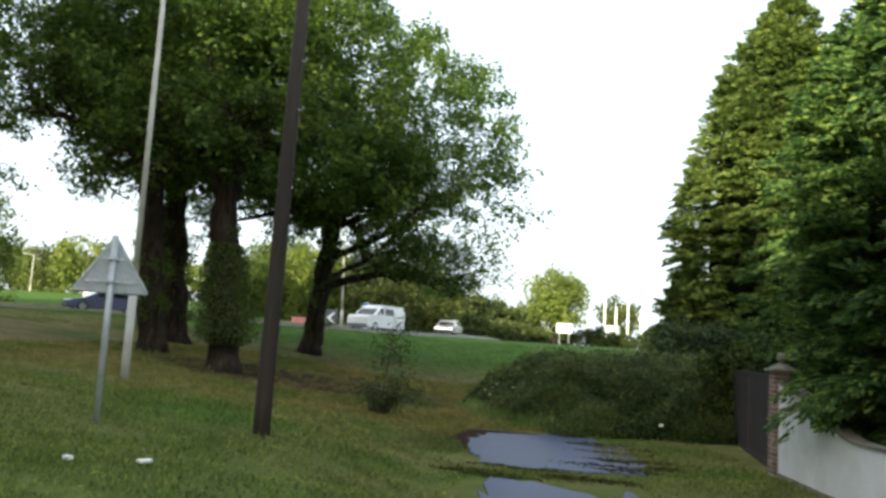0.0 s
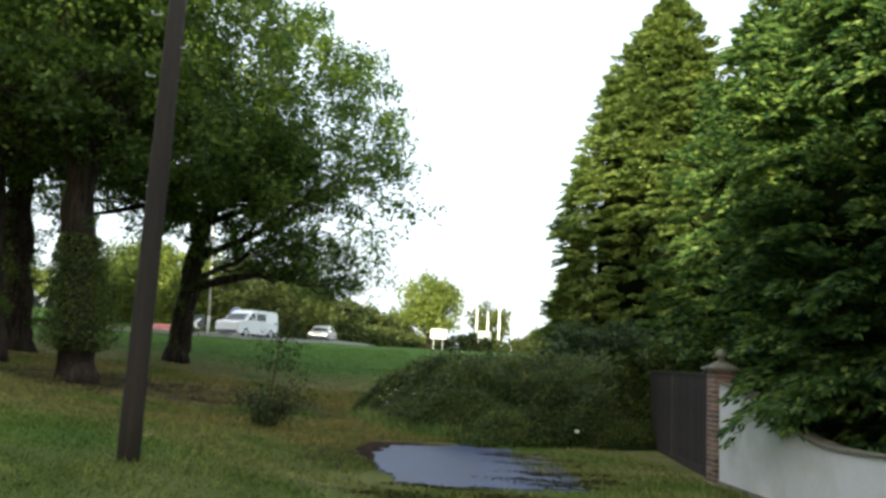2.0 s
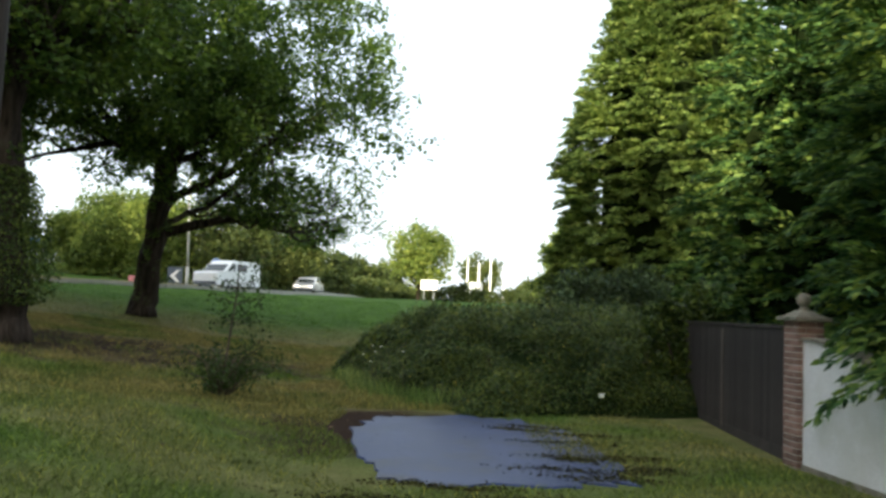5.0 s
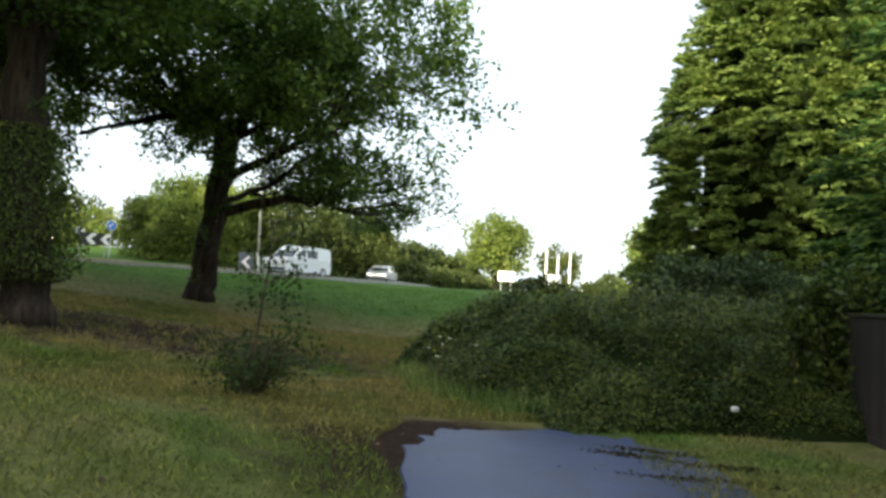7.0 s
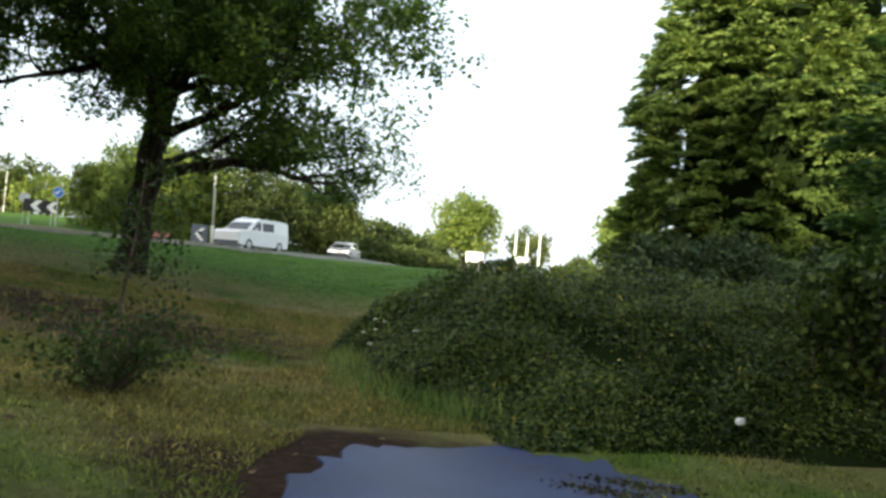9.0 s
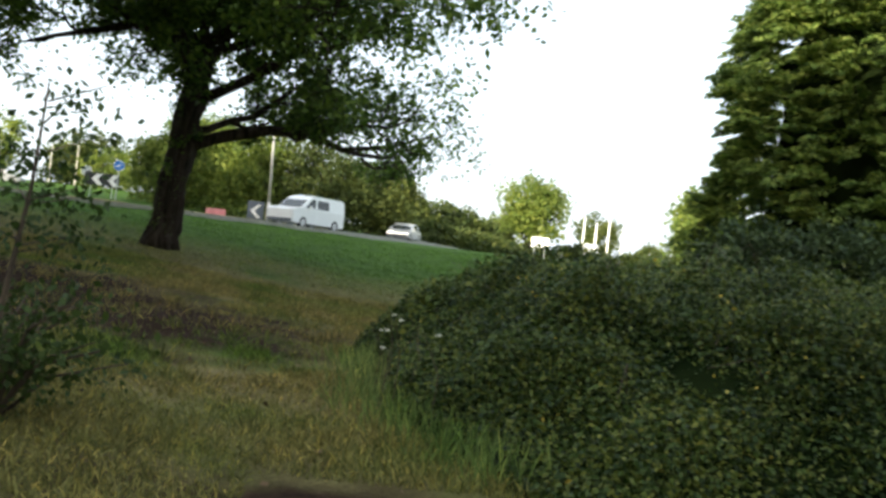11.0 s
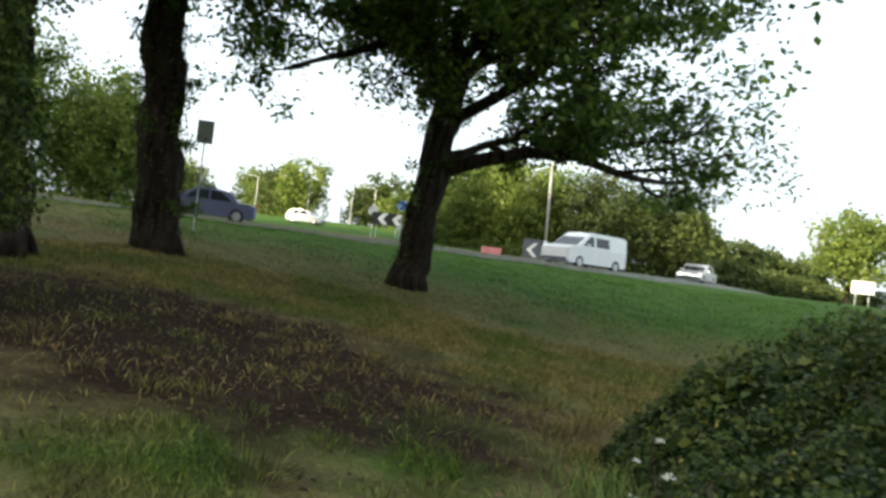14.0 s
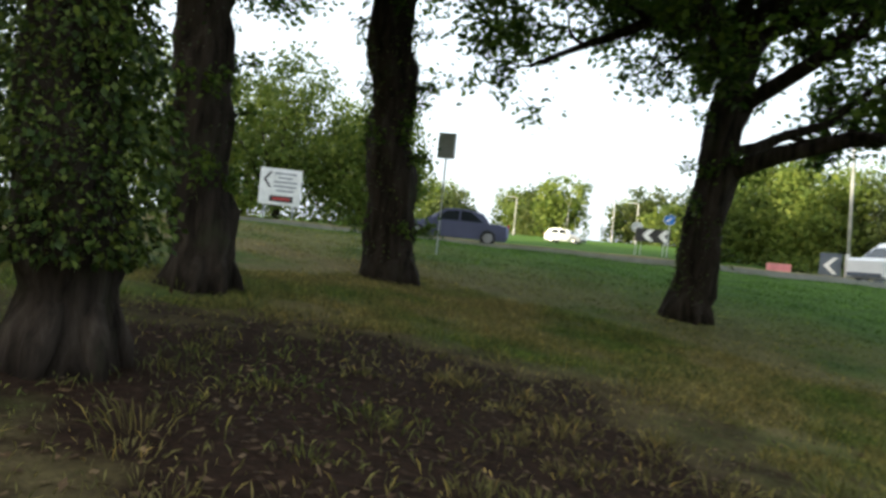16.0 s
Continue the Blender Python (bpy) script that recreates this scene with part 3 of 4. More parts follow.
def far_tree(name, place, radii, seed, leaves, leaf, material, label, group="", trunk=0.0, lumps=60):
    """A tree or bush across the road: a trunk if it shows one, limbs, and a lumpy crown of small leaves with gaps."""
    r = np.random.default_rng(seed)
    tree = thing(name, place, label, "tree" if "tree" in name else "bush", group)
    rx, ry, rz = radii
    foot = trunk
    stems = Geo()
    stems.tube([(0, 0, -0.2), (0.1, 0, foot + rz * 0.5), (0, 0.1, foot + rz * 1.4)], [0.04 * rz + 0.06, 0.03 * rz + 0.04, 0.03], 8)
    for k in range(6):
        a = k * 1.05 + r.random()
        stems.tube([(0, 0, foot * 0.7 + rz * 0.15), (math.cos(a) * rx * 0.4, math.sin(a) * ry * 0.4, foot + rz * 0.7), (math.cos(a) * rx * 0.75, math.sin(a) * ry * 0.75, foot + rz * 1.1)], [0.02 * rz + 0.03, 0.012 * rz + 0.02, 0.01], 6)
    part("trunk", stems, BARK, tree, smooth=True)
    c = unit(r.normal(size=(lumps, 3))) * r.random((lumps, 1)) ** 0.4
    c = c * (rx, ry, rz) * 0.82 + (0, 0, foot + rz)
    s = r.uniform(0.14, 0.3, lumps)
    pick = r.integers(0, lumps, leaves)
    out = unit(r.normal(size=(leaves, 3)))
    feet = c[pick] + out * (s[pick] * (r.random(leaves) ** 0.4))[:, None] * np.array((rx, ry, rz)) * 1.15
    if foot < 0.6:
        skirt = leaves // 4
        a, q = r.uniform(0, 6.283, skirt), np.sqrt(r.random(skirt)) * 0.9
        feet = np.concatenate([feet, np.stack([np.cos(a) * q * rx, np.sin(a) * q * ry, r.uniform(0.05, rz * 0.9, skirt)], 1)])
    feet = feet[feet[:, 2] > 0.05]
    way = r.normal(size=feet.shape)
    size = leaf * r.uniform(0.5, 1.4, len(feet))
    part("crown", quads("crown", blades(feet, way, size, size * 0.75), material), material, tree)
    return tree


def sapling():
    tree = thing("sapling", spot(-1.3, 20.4), "young multi-stemmed shrub with thin pale green shoots", "shrub")
    r = random.Random(5)
    wood = Geo()
    ends = []
    for k in range(24):
        a, reach = r.uniform(0, 6.28), r.uniform(0.3, 0.95)
        tall = r.uniform(0.4, 0.95)
        p = [Vector((0.08 * math.cos(a), 0.08 * math.sin(a), -0.05)), Vector((math.cos(a) * reach * 0.45, math.sin(a) * reach * 0.45, tall * 0.7)), Vector((math.cos(a) * reach, math.sin(a) * reach, tall))]
        part("stem", Geo().tube(p, [0.018, 0.012, 0.005], 5), TWIG, tree)
        ends += [p[0].lerp(p[1], 0.6), p[1], p[1].lerp(p[2], 0.5), p[2]]
    lead = [Vector((0, 0, -0.05)), Vector((0.08, 0, 0.8)), Vector((0.16, 0.05, 1.6)), Vector((0.2, 0.05, 2.35))]
    wood.tube(lead, [0.03, 0.022, 0.014, 0.006], 6)
    for k in range(12):
        z = r.uniform(1.1, 2.3)
        a = r.uniform(0, 6.28)
        base = Vector((0.08 + (z - 0.8) * 0.1, 0.03, z))
        tip = base + Vector((math.cos(a) * 0.5, math.sin(a) * 0.5, 0.12))
        part("side_shoot", Geo().tube([base, tip], [0.008, 0.003], 4), TWIG, tree)
        ends += [base.lerp(tip, 0.4), base.lerp(tip, 0.7), tip]
    part("leader", wood, TWIG, tree)
    e = np.array([v[:] for v in ends])
    feet = e[rng.integers(0, len(e), 2400)] + rng.normal(size=(2400, 3)) * (0.15, 0.15, 0.1)
    feet = feet[feet[:, 2] > 0.03]
    size = rng.uniform(0.04, 0.09, len(feet))
    part("leaves", quads("leaves", blades(feet, rng.normal(size=feet.shape), size, size * 0.6), SAPLING_LEAF), SAPLING_LEAF, tree)
    return tree


def bramble_edge(y):
    """Where the bramble mound begins, away from the path's line."""
    return 0.75 + 0.27 * np.clip(26 - y, 0, 7) + 0.12 * np.maximum(0, y - 27) + 0.2 * np.sin(y * 1.3)


def bramble_height(x, y):
    """The bramble mound's top over its plan, and 0 outside."""
    u = np.clip((x - bramble_edge(y)) / 2.6, 0, 1)
    v = np.clip((y - (19.6 + 0.06 * (x - 1) + 0.2 * np.sin(x * 1.7))) / 3.0, 0, 1)
    w = np.clip((39.0 - y) / 4, 0, 1)
    s = np.sqrt(u) * np.sqrt(v) * w ** 0.5
    top = 1.55 + 0.13 * np.sin(x * 1.3 + y * 0.4) + 0.15 * np.sin(y * 0.9 + 1) + 0.03 * np.maximum(0, x - 3)
    return top * s


def bramble():
    tree = thing("bramble_thicket", spot(4, 26), "dense dark green bramble thicket with yellowed leaves", "bramble")
    ox, oy, oz = tree.matrix_world.translation
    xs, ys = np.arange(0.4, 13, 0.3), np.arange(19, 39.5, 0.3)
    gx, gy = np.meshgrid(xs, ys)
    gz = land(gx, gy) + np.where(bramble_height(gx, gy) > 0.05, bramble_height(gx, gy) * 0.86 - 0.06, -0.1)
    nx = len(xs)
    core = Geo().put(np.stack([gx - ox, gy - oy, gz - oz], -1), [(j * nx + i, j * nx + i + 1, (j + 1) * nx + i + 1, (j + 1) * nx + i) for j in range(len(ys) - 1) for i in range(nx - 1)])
    # dark sheet under the leaves, its colour acting as shade between them
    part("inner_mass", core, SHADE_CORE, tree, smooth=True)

    def scatter(count, x0, x1, y0, y1, size):
        x, y = rng.uniform(x0, x1, count), rng.uniform(y0, y1, count)
        h = bramble_height(x, y)
        keep = h > 0.04
        x, y, h = x[keep], y[keep], h[keep]
        lump = 0.21 * np.sin(x * 3.1 + 1.3 * np.sin(y * 2.3)) * np.sin(y * 2.7 + np.sin(x * 1.9)) + rng.normal(size=len(x)) * 0.06
        z = land(x, y) + h * (0.93 + lump) - rng.random(len(x)) ** 2 * 0.22
        p = np.stack([x - ox, y - oy, z - oz], 1)
        way = rng.normal(size=p.shape) * (1, 1, 0.5) + (-0.15, -0.5, 0)
        s = size * rng.uniform(0.6, 1.4, len(p))
        return blades(p, way, s, s * 0.62, 0.25, np.array((0, -0.35, 0.7)) + rng.normal(size=p.shape) * 0.55), p

    near, p_near = scatter(115000, 0.3, 8, 19.2, 26.5, 0.05)
    face, _ = scatter(80000, 0.3, 8.5, 19.2, 22.6, 0.046)
    edge, _ = scatter(45000, 0.3, 3.4, 19.2, 34, 0.058)
    far, _ = scatter(32000, 1.2, 13, 26, 39, 0.11)
    part("leaves", quads("leaves", np.concatenate([near, face, edge, far]), BRAMBLE_LEAF), BRAMBLE_LEAF, tree)
    pick = p_near[rng.integers(0, len(p_near), 380)] + (0, 0, 0.05)
    s = rng.uniform(0.03, 0.055, 380)
    part("yellowed_leaves", quads("yellowed_leaves", blades(pick, rng.normal(size=pick.shape), s, s * 0.7), YELLOW), YELLOW, tree, "scattered yellow autumn leaves")
    for k in range(70):
        i = int(rng.integers(0, len(p_near)))
        a = rng.uniform(0, 6.28)
        b = Vector(p_near[i])
        d = Vector((math.cos(a), math.sin(a), 0)) * rng.uniform(0.3, 0.7)
        part("cane", Geo().tube([b - Vector((0, 0, 0.2)), b + d * 0.4 + Vector((0, 0, rng.uniform(0.08, 0.3))), b + d], [0.006, 0.005, 0.002], 4), TWIG, tree)
    return tree


def tall_weeds():
    """Grass and dead umbel heads at the bramble's edge."""
    w = thing("tall_weeds", spot(1.05, 21.5), "tall pale grass and white umbel heads beside brambles", "weeds")
    ox, oy, oz = w.matrix_world.translation
    n = 1700
    y = rng.uniform(20.3, 26, n)
    x = bramble_edge(y) + rng.normal(size=n) * 0.24 - 0.12
    feet = np.stack([x - ox, y - oy, land(x, y) - oz - 0.02], 1)
    way = rng.normal(size=feet.shape) * (0.3, 0.3, 0) + (0, 0, 1)
    s = rng.uniform(0.15, 0.55, n)
    part("grass", quads("grass", blades(feet, way, s, 0.011, 0.15), WEED), WEED, w)
    for k in range(6):
        py = 21.8 + 0.42 * k + rng.normal() * 0.2
        px = float(bramble_edge(py)) - 0.05 + rng.normal() * 0.12
        tall = rng.uniform(0.6, 0.95)
        lx, ly = px - ox, py - oy
        lz = float(land(px, py)) - oz
        stem = part("umbel", Geo().tube([(lx, ly, lz), (lx + 0.03, ly, lz + tall * 0.6), (lx + rng.normal() * 0.06, ly, lz + tall)], [0.006, 0.005, 0.003], 5), TWIG, w)
        head = Geo()
        for j in range(12):
            q = rng.normal(size=3) * (0.014, 0.014, 0.006)
            head.lathe([(0.002, -0.005), (0.008, 0), (0.002, 0.005)], 6, (lx + q[0], ly + q[1], lz + tall + q[2]))
        part("flower_head", head, FLOWER, stem)


def grass(name, count, x0, x1, y0, y1, tall, wide, label):
    """Loose blades over a stretch of bank, thinner on the soil and none on the tarmac."""
    x, y = rng.uniform(x0, x1, count * 2), rng.uniform(y0, y1, count * 2)
    clump = np.sin(x * 2.1 + np.sin(y * 1.7) * 1.4) * np.sin(y * 2.4 + np.sin(x * 1.3)) + rng.normal(size=len(x)) * 0.5
    cx, cy, rx, ry = SOIL
    soil = np.hypot((x - cx) / rx, (y - cy) / ry) + 0.25 * np.sin(x * 2.3) * np.sin(y * 1.9)
    path = (x > 0.55 + 0.15 * np.sin(y * 2)) & (x < 3.25 + 0.2 * np.sin(y * 1.4)) & ((y < 13.25) | ((y > 14.3) & (y < 20.2)))
    keep = (clump > -0.8) & ((soil > 1.0) | (rng.random(len(x)) < 0.07)) & ~path & (bramble_height(x, y) < 0.1) & (x < 5.75)
    x, y = x[keep][:count], y[keep][:count]
    feet = np.stack([x, y, land(x, y) - 0.015], 1)
    way = rng.normal(size=feet.shape) * (0.42, 0.42, 0) + (0, 0, 0.85)
    s = tall * rng.uniform(0.4, 1.3, len(x)) * (0.75 + 0.3 * np.clip(clump[keep][:count], -0.5, 1.2))
    ob = new(name, quads(name, blades(feet, way, s, wide, 0.25), BLADE))
    return tagged(ob, label, "grass", kind="stuff")


def fallen_leaves():
    n = 4200
    cx, cy, rx, ry = SOIL
    x, y = cx + rng.normal(size=n) * rx * 0.75, cy + rng.normal(size=n) * ry * 0.9
    feet = np.stack([x, y, land(x, y) + 0.012], 1)
    way = rng.normal(size=feet.shape) * (1, 1, 0.18)
    s = rng.uniform(0.05, 0.11, n)
    ob = new("fallen_leaves", quads("fallen_leaves", blades(feet, way, s, s * 0.6, 0, (0, 0, 2.0)), FALLEN))
    tagged(ob, "brown fallen oak leaves on bare soil", "fallen leaves", kind="stuff")


def grass_tufts():
    """Taller tussocks round the bare soil and through the hollow."""
    n, per = 240, 42
    a = rng.uniform(0, 6.283, n)
    ring = rng.random(n) < 0.55
    q = rng.uniform(0.75, 1.25, n)
    cx = np.where(ring, SOIL[0] + np.cos(a) * SOIL[2] * q, rng.uniform(-8, 0.6, n))
    cy = np.where(ring, SOIL[1] + np.sin(a) * SOIL[3] * q, rng.uniform(21, 34, n))
    k = np.repeat(np.arange(n), per)
    x, y = cx[k] + rng.normal(size=n * per) * 0.11, cy[k] + rng.normal(size=n * per) * 0.11
    feet = np.stack([x, y, land(x, y) - 0.01], 1)
    out = np.stack([x - cx[k], y - cy[k], 0.35 + 0 * x], 1) * 2.2 + rng.normal(size=feet.shape) * (0.2, 0.2, 0)
    s = (rng.uniform(0.14, 0.34, n))[k] * rng.uniform(0.5, 1.1, n * per)
    ob = new("grass_tufts", quads("grass_tufts", blades(feet, out, s, 0.012, 0.25), TUFT))
    tagged(ob, "loose tussocks of green and straw grass", "grass", kind="stuff")


def moss_streaks():
    """Dark moss, soil and dead grass creeping in long ragged tongues over the tarmac, mostly from its far edge."""
    m = 18
    edge = rng.random(m) < 0.7
    cx = np.where(edge, rng.uniform(2.9, 3.9, m), rng.uniform(0.6, 3.3, m))
    cy = np.where(edge, rng.uniform(14.3, 18.6, m), np.where(rng.random(m) < 0.6, rng.uniform(13.2, 14.5, m), rng.uniform(18.6, 19.7, m)))
    long, thin = rng.uniform(0.15, 0.42, m), rng.uniform(0.05, 0.13, m)
    n = 9000
    k = rng.integers(0, m, n)
    u = rng.normal(size=n)
    x = cx[k] + u * long[k]
    y = cy[k] - u * long[k] * 0.25 + 0.05 * np.sin(x * 6 + k) + rng.normal(size=n) * thin[k]
    feet = np.stack([x, y, land(x, y) + 0.016], 1)
    way = rng.normal(size=feet.shape) * (1, 0.8, 0.12) + (0, 0, 0.1)
    s = rng.uniform(0.025, 0.06, n)
    ob = new("moss", quads("moss", blades(feet, way, s, s * 0.5, 0.1), MOSS))
    tagged(ob, "dark moss and dead grass on broken tarmac", "moss", kind="stuff")


# ---- wall, piers, fence ----
WALL_TURN = radians(2.5)      # the wall's line leans this much from +y


def wall_point(s, off=0.0):
    """A plan point s metres from the tall pier towards the start, off metres behind the wall's face."""
    return (5.91 - s * math.sin(WALL_TURN) + off * math.cos(WALL_TURN), 15.7 - s * math.cos(WALL_TURN) + off * -math.sin(WALL_TURN))


def garden_wall(s0, s1, h0, h1, low, label):
    """A rendered wall whose top swoops down between its piers, with a coping and a dark plinth line."""
    ob = thing("garden_wall", (0, 0, 0), label, "wall")
    n = 28
    verts, cop = [], []
    for i in range(n + 1):
        u = i / n
        s = s0 + (s1 - s0) * u
        e = 0.5 - 0.5 * math.cos(math.pi * min(1, u / 0.7))
        h = h0 + (low - h0) * e + (h1 - low) * max(0, (u - 0.7) / 0.3) ** 2
        for off, z in ((0, -0.1), (0, h), (0.2, h), (0.2, -0.1)):
            x, y = wall_point(s, off)
            verts.append((x, y, z))
        for off, z in ((-0.035, h + 0.004), (-0.035, h + 0.034), (0.235, h + 0.034), (0.235, h + 0.004)):
            x, y = wall_point(s, off)
            cop.append((x, y, z))
    faces = [(4 * i + k, 4 * i + (k + 1) % 4, 4 * i + 4 + (k + 1) % 4, 4 * i + 4 + k) for i in range(n) for k in range(4)] + [(0, 1, 2, 3), (4 * n + 3, 4 * n + 2, 4 * n + 1, 4 * n)]
    part("rendered_body", Geo().put(verts, faces), RENDER, ob)
    part("coping", Geo().put(cop, faces), STONE, ob, "thin weathered coping")
    foot = []
    for i in range(n + 1):
        s = s0 + (s1 - s0) * i / n
        for off, z in ((-0.02, -0.1), (-0.02, 0.055), (0.1, 0.055), (0.1, -0.1)):
            x, y = wall_point(s, off)
            foot.append((x, y, z))
    part("plinth", Geo().put(foot, faces), STONE, ob, "dark weathered plinth line")
    return ob


def pier(s, courses, finial, label):
    """A brick pier of separate bricks in a pinwheel bond, with a cap and, on the tall one, a stone ball."""
    x, y = wall_point(s, 0.1)
    ob = thing("brick_pier", (x, y, 0), label, "pier", "brick piers of the garden wall", -WALL_TURN + math.pi / 2)
    tall = courses * 0.075
    part("mortar_core", Geo().box((0, 0, tall / 2 - 0.02), (0.318, 0.318, tall + 0.04)), MORTAR, ob)
    brick = Geo().box((0, 0, 0), (0.218, 0.1025, 0.064), 0, 0.004).mesh("brick", BRICK)
    for c in range(courses):
        flip = c % 2
        for k in range(4):
            a = k * math.pi / 2
            u, v = (0.0545 if flip else -0.0545), -0.1135
            b = new("brick", brick)
            b.parent = ob
            b.matrix_basis = Matrix.Rotation(a, 4, "Z") @ Matrix.Translation((u + rng.normal() * 0.0015, v + rng.normal() * 0.0015, c * 0.075 + 0.037))
    cap = Geo().box((0, 0, tall + 0.025), (0.46, 0.46, 0.05), 0, 0.008)
    cap.put([(-0.18, -0.18, tall + 0.05), (0.18, -0.18, tall + 0.05), (0.18, 0.18, tall + 0.05), (-0.18, 0.18, tall + 0.05), (-0.07, -0.07, tall + 0.13), (0.07, -0.07, tall + 0.13), (0.07, 0.07, tall + 0.13), (-0.07, 0.07, tall + 0.13)], [(0, 1, 5, 4), (1, 2, 6, 5), (2, 3, 7, 6), (3, 0, 4, 7), (4, 5, 6, 7)])
    part("cap", cap, STONE, ob, "square weathered stone cap")
    if finial:
        prof = [(0.05, 0), (0.06, 0.03), (0.035, 0.06)] + [(0.085 * math.sin(t), 0.135 - 0.085 * math.cos(t)) for t in np.linspace(0.5, 3.1, 10)]
        part("ball_finial", Geo().lathe(prof, 18, (0, 0, tall + 0.12)), STONE, ob, "stone ball finial", True)


def fence():
    ob = thing("board_fence", (0, 0, 0), "dark brown stained close-board timber fence", "fence")
    a, b = Vector((6.07, 16.1, 0)), Vector((6.85, 21.0, 0))
    way = (b - a).normalized()
    length = (b - a).length
    turn = math.atan2(way.y, way.x)
    count = int(length / 0.115)
    board = Geo().box((0, 0, 0), (0.122, 0.018, 1.5), 0, 0.003).mesh("board", FENCE_WOOD)
    for i in range(count):
        o = new("board", board)
        o.parent = ob
        p = a + way * (i + 0.5) * length / count
        o.matrix_basis = Matrix.Translation((p.x, p.y, 0.87 + rng.normal() * 0.004)) @ Matrix.Rotation(turn, 4, "Z") @ Matrix.Rotation(radians(4), 4, "Z")
    mid = (a + b) / 2
    part("capping_rail", Geo().box((mid.x, mid.y, 1.645), (length, 0.06, 0.04), turn, 0.005), FENCE_WOOD, ob)
    part("gravel_board", Geo().box((mid.x, mid.y, 0.05), (length, 0.03, 0.16), turn, 0.005), FENCE_WOOD, ob, "dark board along the fence foot")
    for f in (0.03, 0.5, 0.97):
        p = a + way * length * f
        part("post", Geo().box((p.x + 0.08, p.y, 0.8), (0.1, 0.1, 1.66), turn, 0.008), FENCE_WOOD, ob)
    p = a + way * length * 0.5
    part("cover_strip", Geo().box((p.x - 0.02, p.y, 0.82), (0.05, 0.012, 1.5), turn, 0.003), PALE_WOOD, ob, "weathered strip over the panel joint")
    part("rotten_stub", Geo().box((b.x - 0.16, b.y - 0.1, 0.45), (0.07, 0.07, 0.95), turn, 0.01), RUST_WOOD, ob, "short reddish rotten post")


# ---- street furniture ----
def face_turn(place, at=(0.5, 12)):
    return math.atan2(at[1] - place[1], at[0] - place[0]) + math.pi / 2


def warning_sign():
    """Seen from behind: a grey triangle on a steel post, with rails and clips."""
    p = spot(-3.85, 11.25)
    ob = thing("warning_sign", p, "grey metal back of triangular road sign on post", "road sign", turn=radians(20))
    tri = [(-0.44, 1.60), (-0.41, 1.56), (0.41, 1.56), (0.44, 1.60), (0.03, 2.25), (-0.03, 2.25)]
    part("post", Geo().tube([(0, 0, -0.3), (0, 0, 2.27)], [0.04, 0.04], 14), GALV, ob, smooth=True)
    plate = part("plate", Geo().slab(tri, 0.05, 0.056), GREY_BACK, ob, "triangular grey plate with folded rim")
    rim = Geo()
    corners = [(-0.425, 1.58), (0.425, 1.58), (0, 2.245)]
    for (x0, z0), (x1, z1) in zip(corners, corners[1:] + corners[:1]):
        rim.tube([(x0, 0.05, z0), (x1, 0.05, z1)], [0.012, 0.012], 6)
    part("rim", rim, GALV, plate)
    for z in (1.7, 1.98):
        w = 0.36 * (2.25 - z) / 0.69
        part("rail", Geo().box((0, 0.043, z), (2 * w, 0.014, 0.035), 0, 0.003), GALV, plate)
        part("clip", Geo().box((0, 0.0, z), (0.11, 0.1, 0.03), 0, 0.004), GALV, ob)


def lamp_column(place, tall, label, arm=0.0, turn=0.0, lean=0.0, r=0.085):
    ob = thing("street_lamp", place, label, "street lamp", "street lamps", turn)
    part("base", Geo().tube([(0, 0, -0.3), (0, 0, tall * 0.17)], [r, r], 14), LAMP_GREY, ob, smooth=True)
    part("column", Geo().tube([(0, 0, tall * 0.17), (lean * 0.5, 0, tall * 0.6), (lean, 0, tall)], [r * 0.74, r * 0.66, r * 0.5], 12), LAMP_GREY, ob, smooth=True)
    if arm:
        part("bracket", Geo().tube([(lean, 0, tall - 0.03), (lean + arm * 0.5, 0, tall + 0.12), (lean + arm, 0, tall + 0.15)], [r * 0.4, r * 0.4, r * 0.35], 8), LAMP_GREY, ob)
        part("lantern", Geo().box((lean + arm + 0.25, 0, tall + 0.14), (0.6, 0.24, 0.12), 0, 0.03), GREY_BACK, ob)
    return ob


def telegraph_pole():
    ob = thing("telegraph_pole", spot(-2.1, 12.35), "dark creosoted wooden telegraph pole on rough grass", "pole")
    part("shaft", Geo().tube([(0, 0, -0.4), (0, 0, 0.5), (0.04, 0.03, 4), (0.1, 0.08, 9)], [0.118, 0.115, 0.1, 0.08], 18, True, 0.03), POLE_WOOD, ob, smooth=True)
    for k, z in enumerate((4.1, 4.45, 4.8, 5.15, 5.5)):
        s = -1 if k % 2 else 1
        part("step_iron", Geo().tube([(-0.1 * s, 0, z), (-0.19 * s, 0, z), (-0.2 * s, 0, z + 0.05)], [0.01, 0.01, 0.01], 6), GALV, ob)


def direction_sign():
    p = spot(-35.6, 53.0)
    ob = thing("direction_sign", p, "white road direction sign with arrow on two posts", "road sign", turn=face_turn(p, (0, 22)))
    for x in (-0.8, 0.8):
        part("post", Geo().tube([(x, 0.09, -0.3), (x, 0.09, 3.3)], [0.055, 0.055], 10), GALV, ob, smooth=True)
    board = part("board", Geo().box((0, 0, 2.35), (2.3, 0.04, 2.05), 0, 0.015), WHITE, ob, "white sign board")
    part("arrow", Geo().slab([(-0.95, 2.72), (-0.62, 3.16), (-0.5, 3.16), (-0.8, 2.72), (-0.5, 2.28), (-0.62, 2.28)], -0.03, -0.024), BLACK, board)
    for k, (z, w) in enumerate(((3.1, 1.2), (2.86, 0.8), (2.62, 1.3), (2.38, 1.25), (2.14, 1.0))):
        part("text_bar", Geo().box((0.25, -0.026, z), (w, 0.008, 0.1)), BARGREY, board)
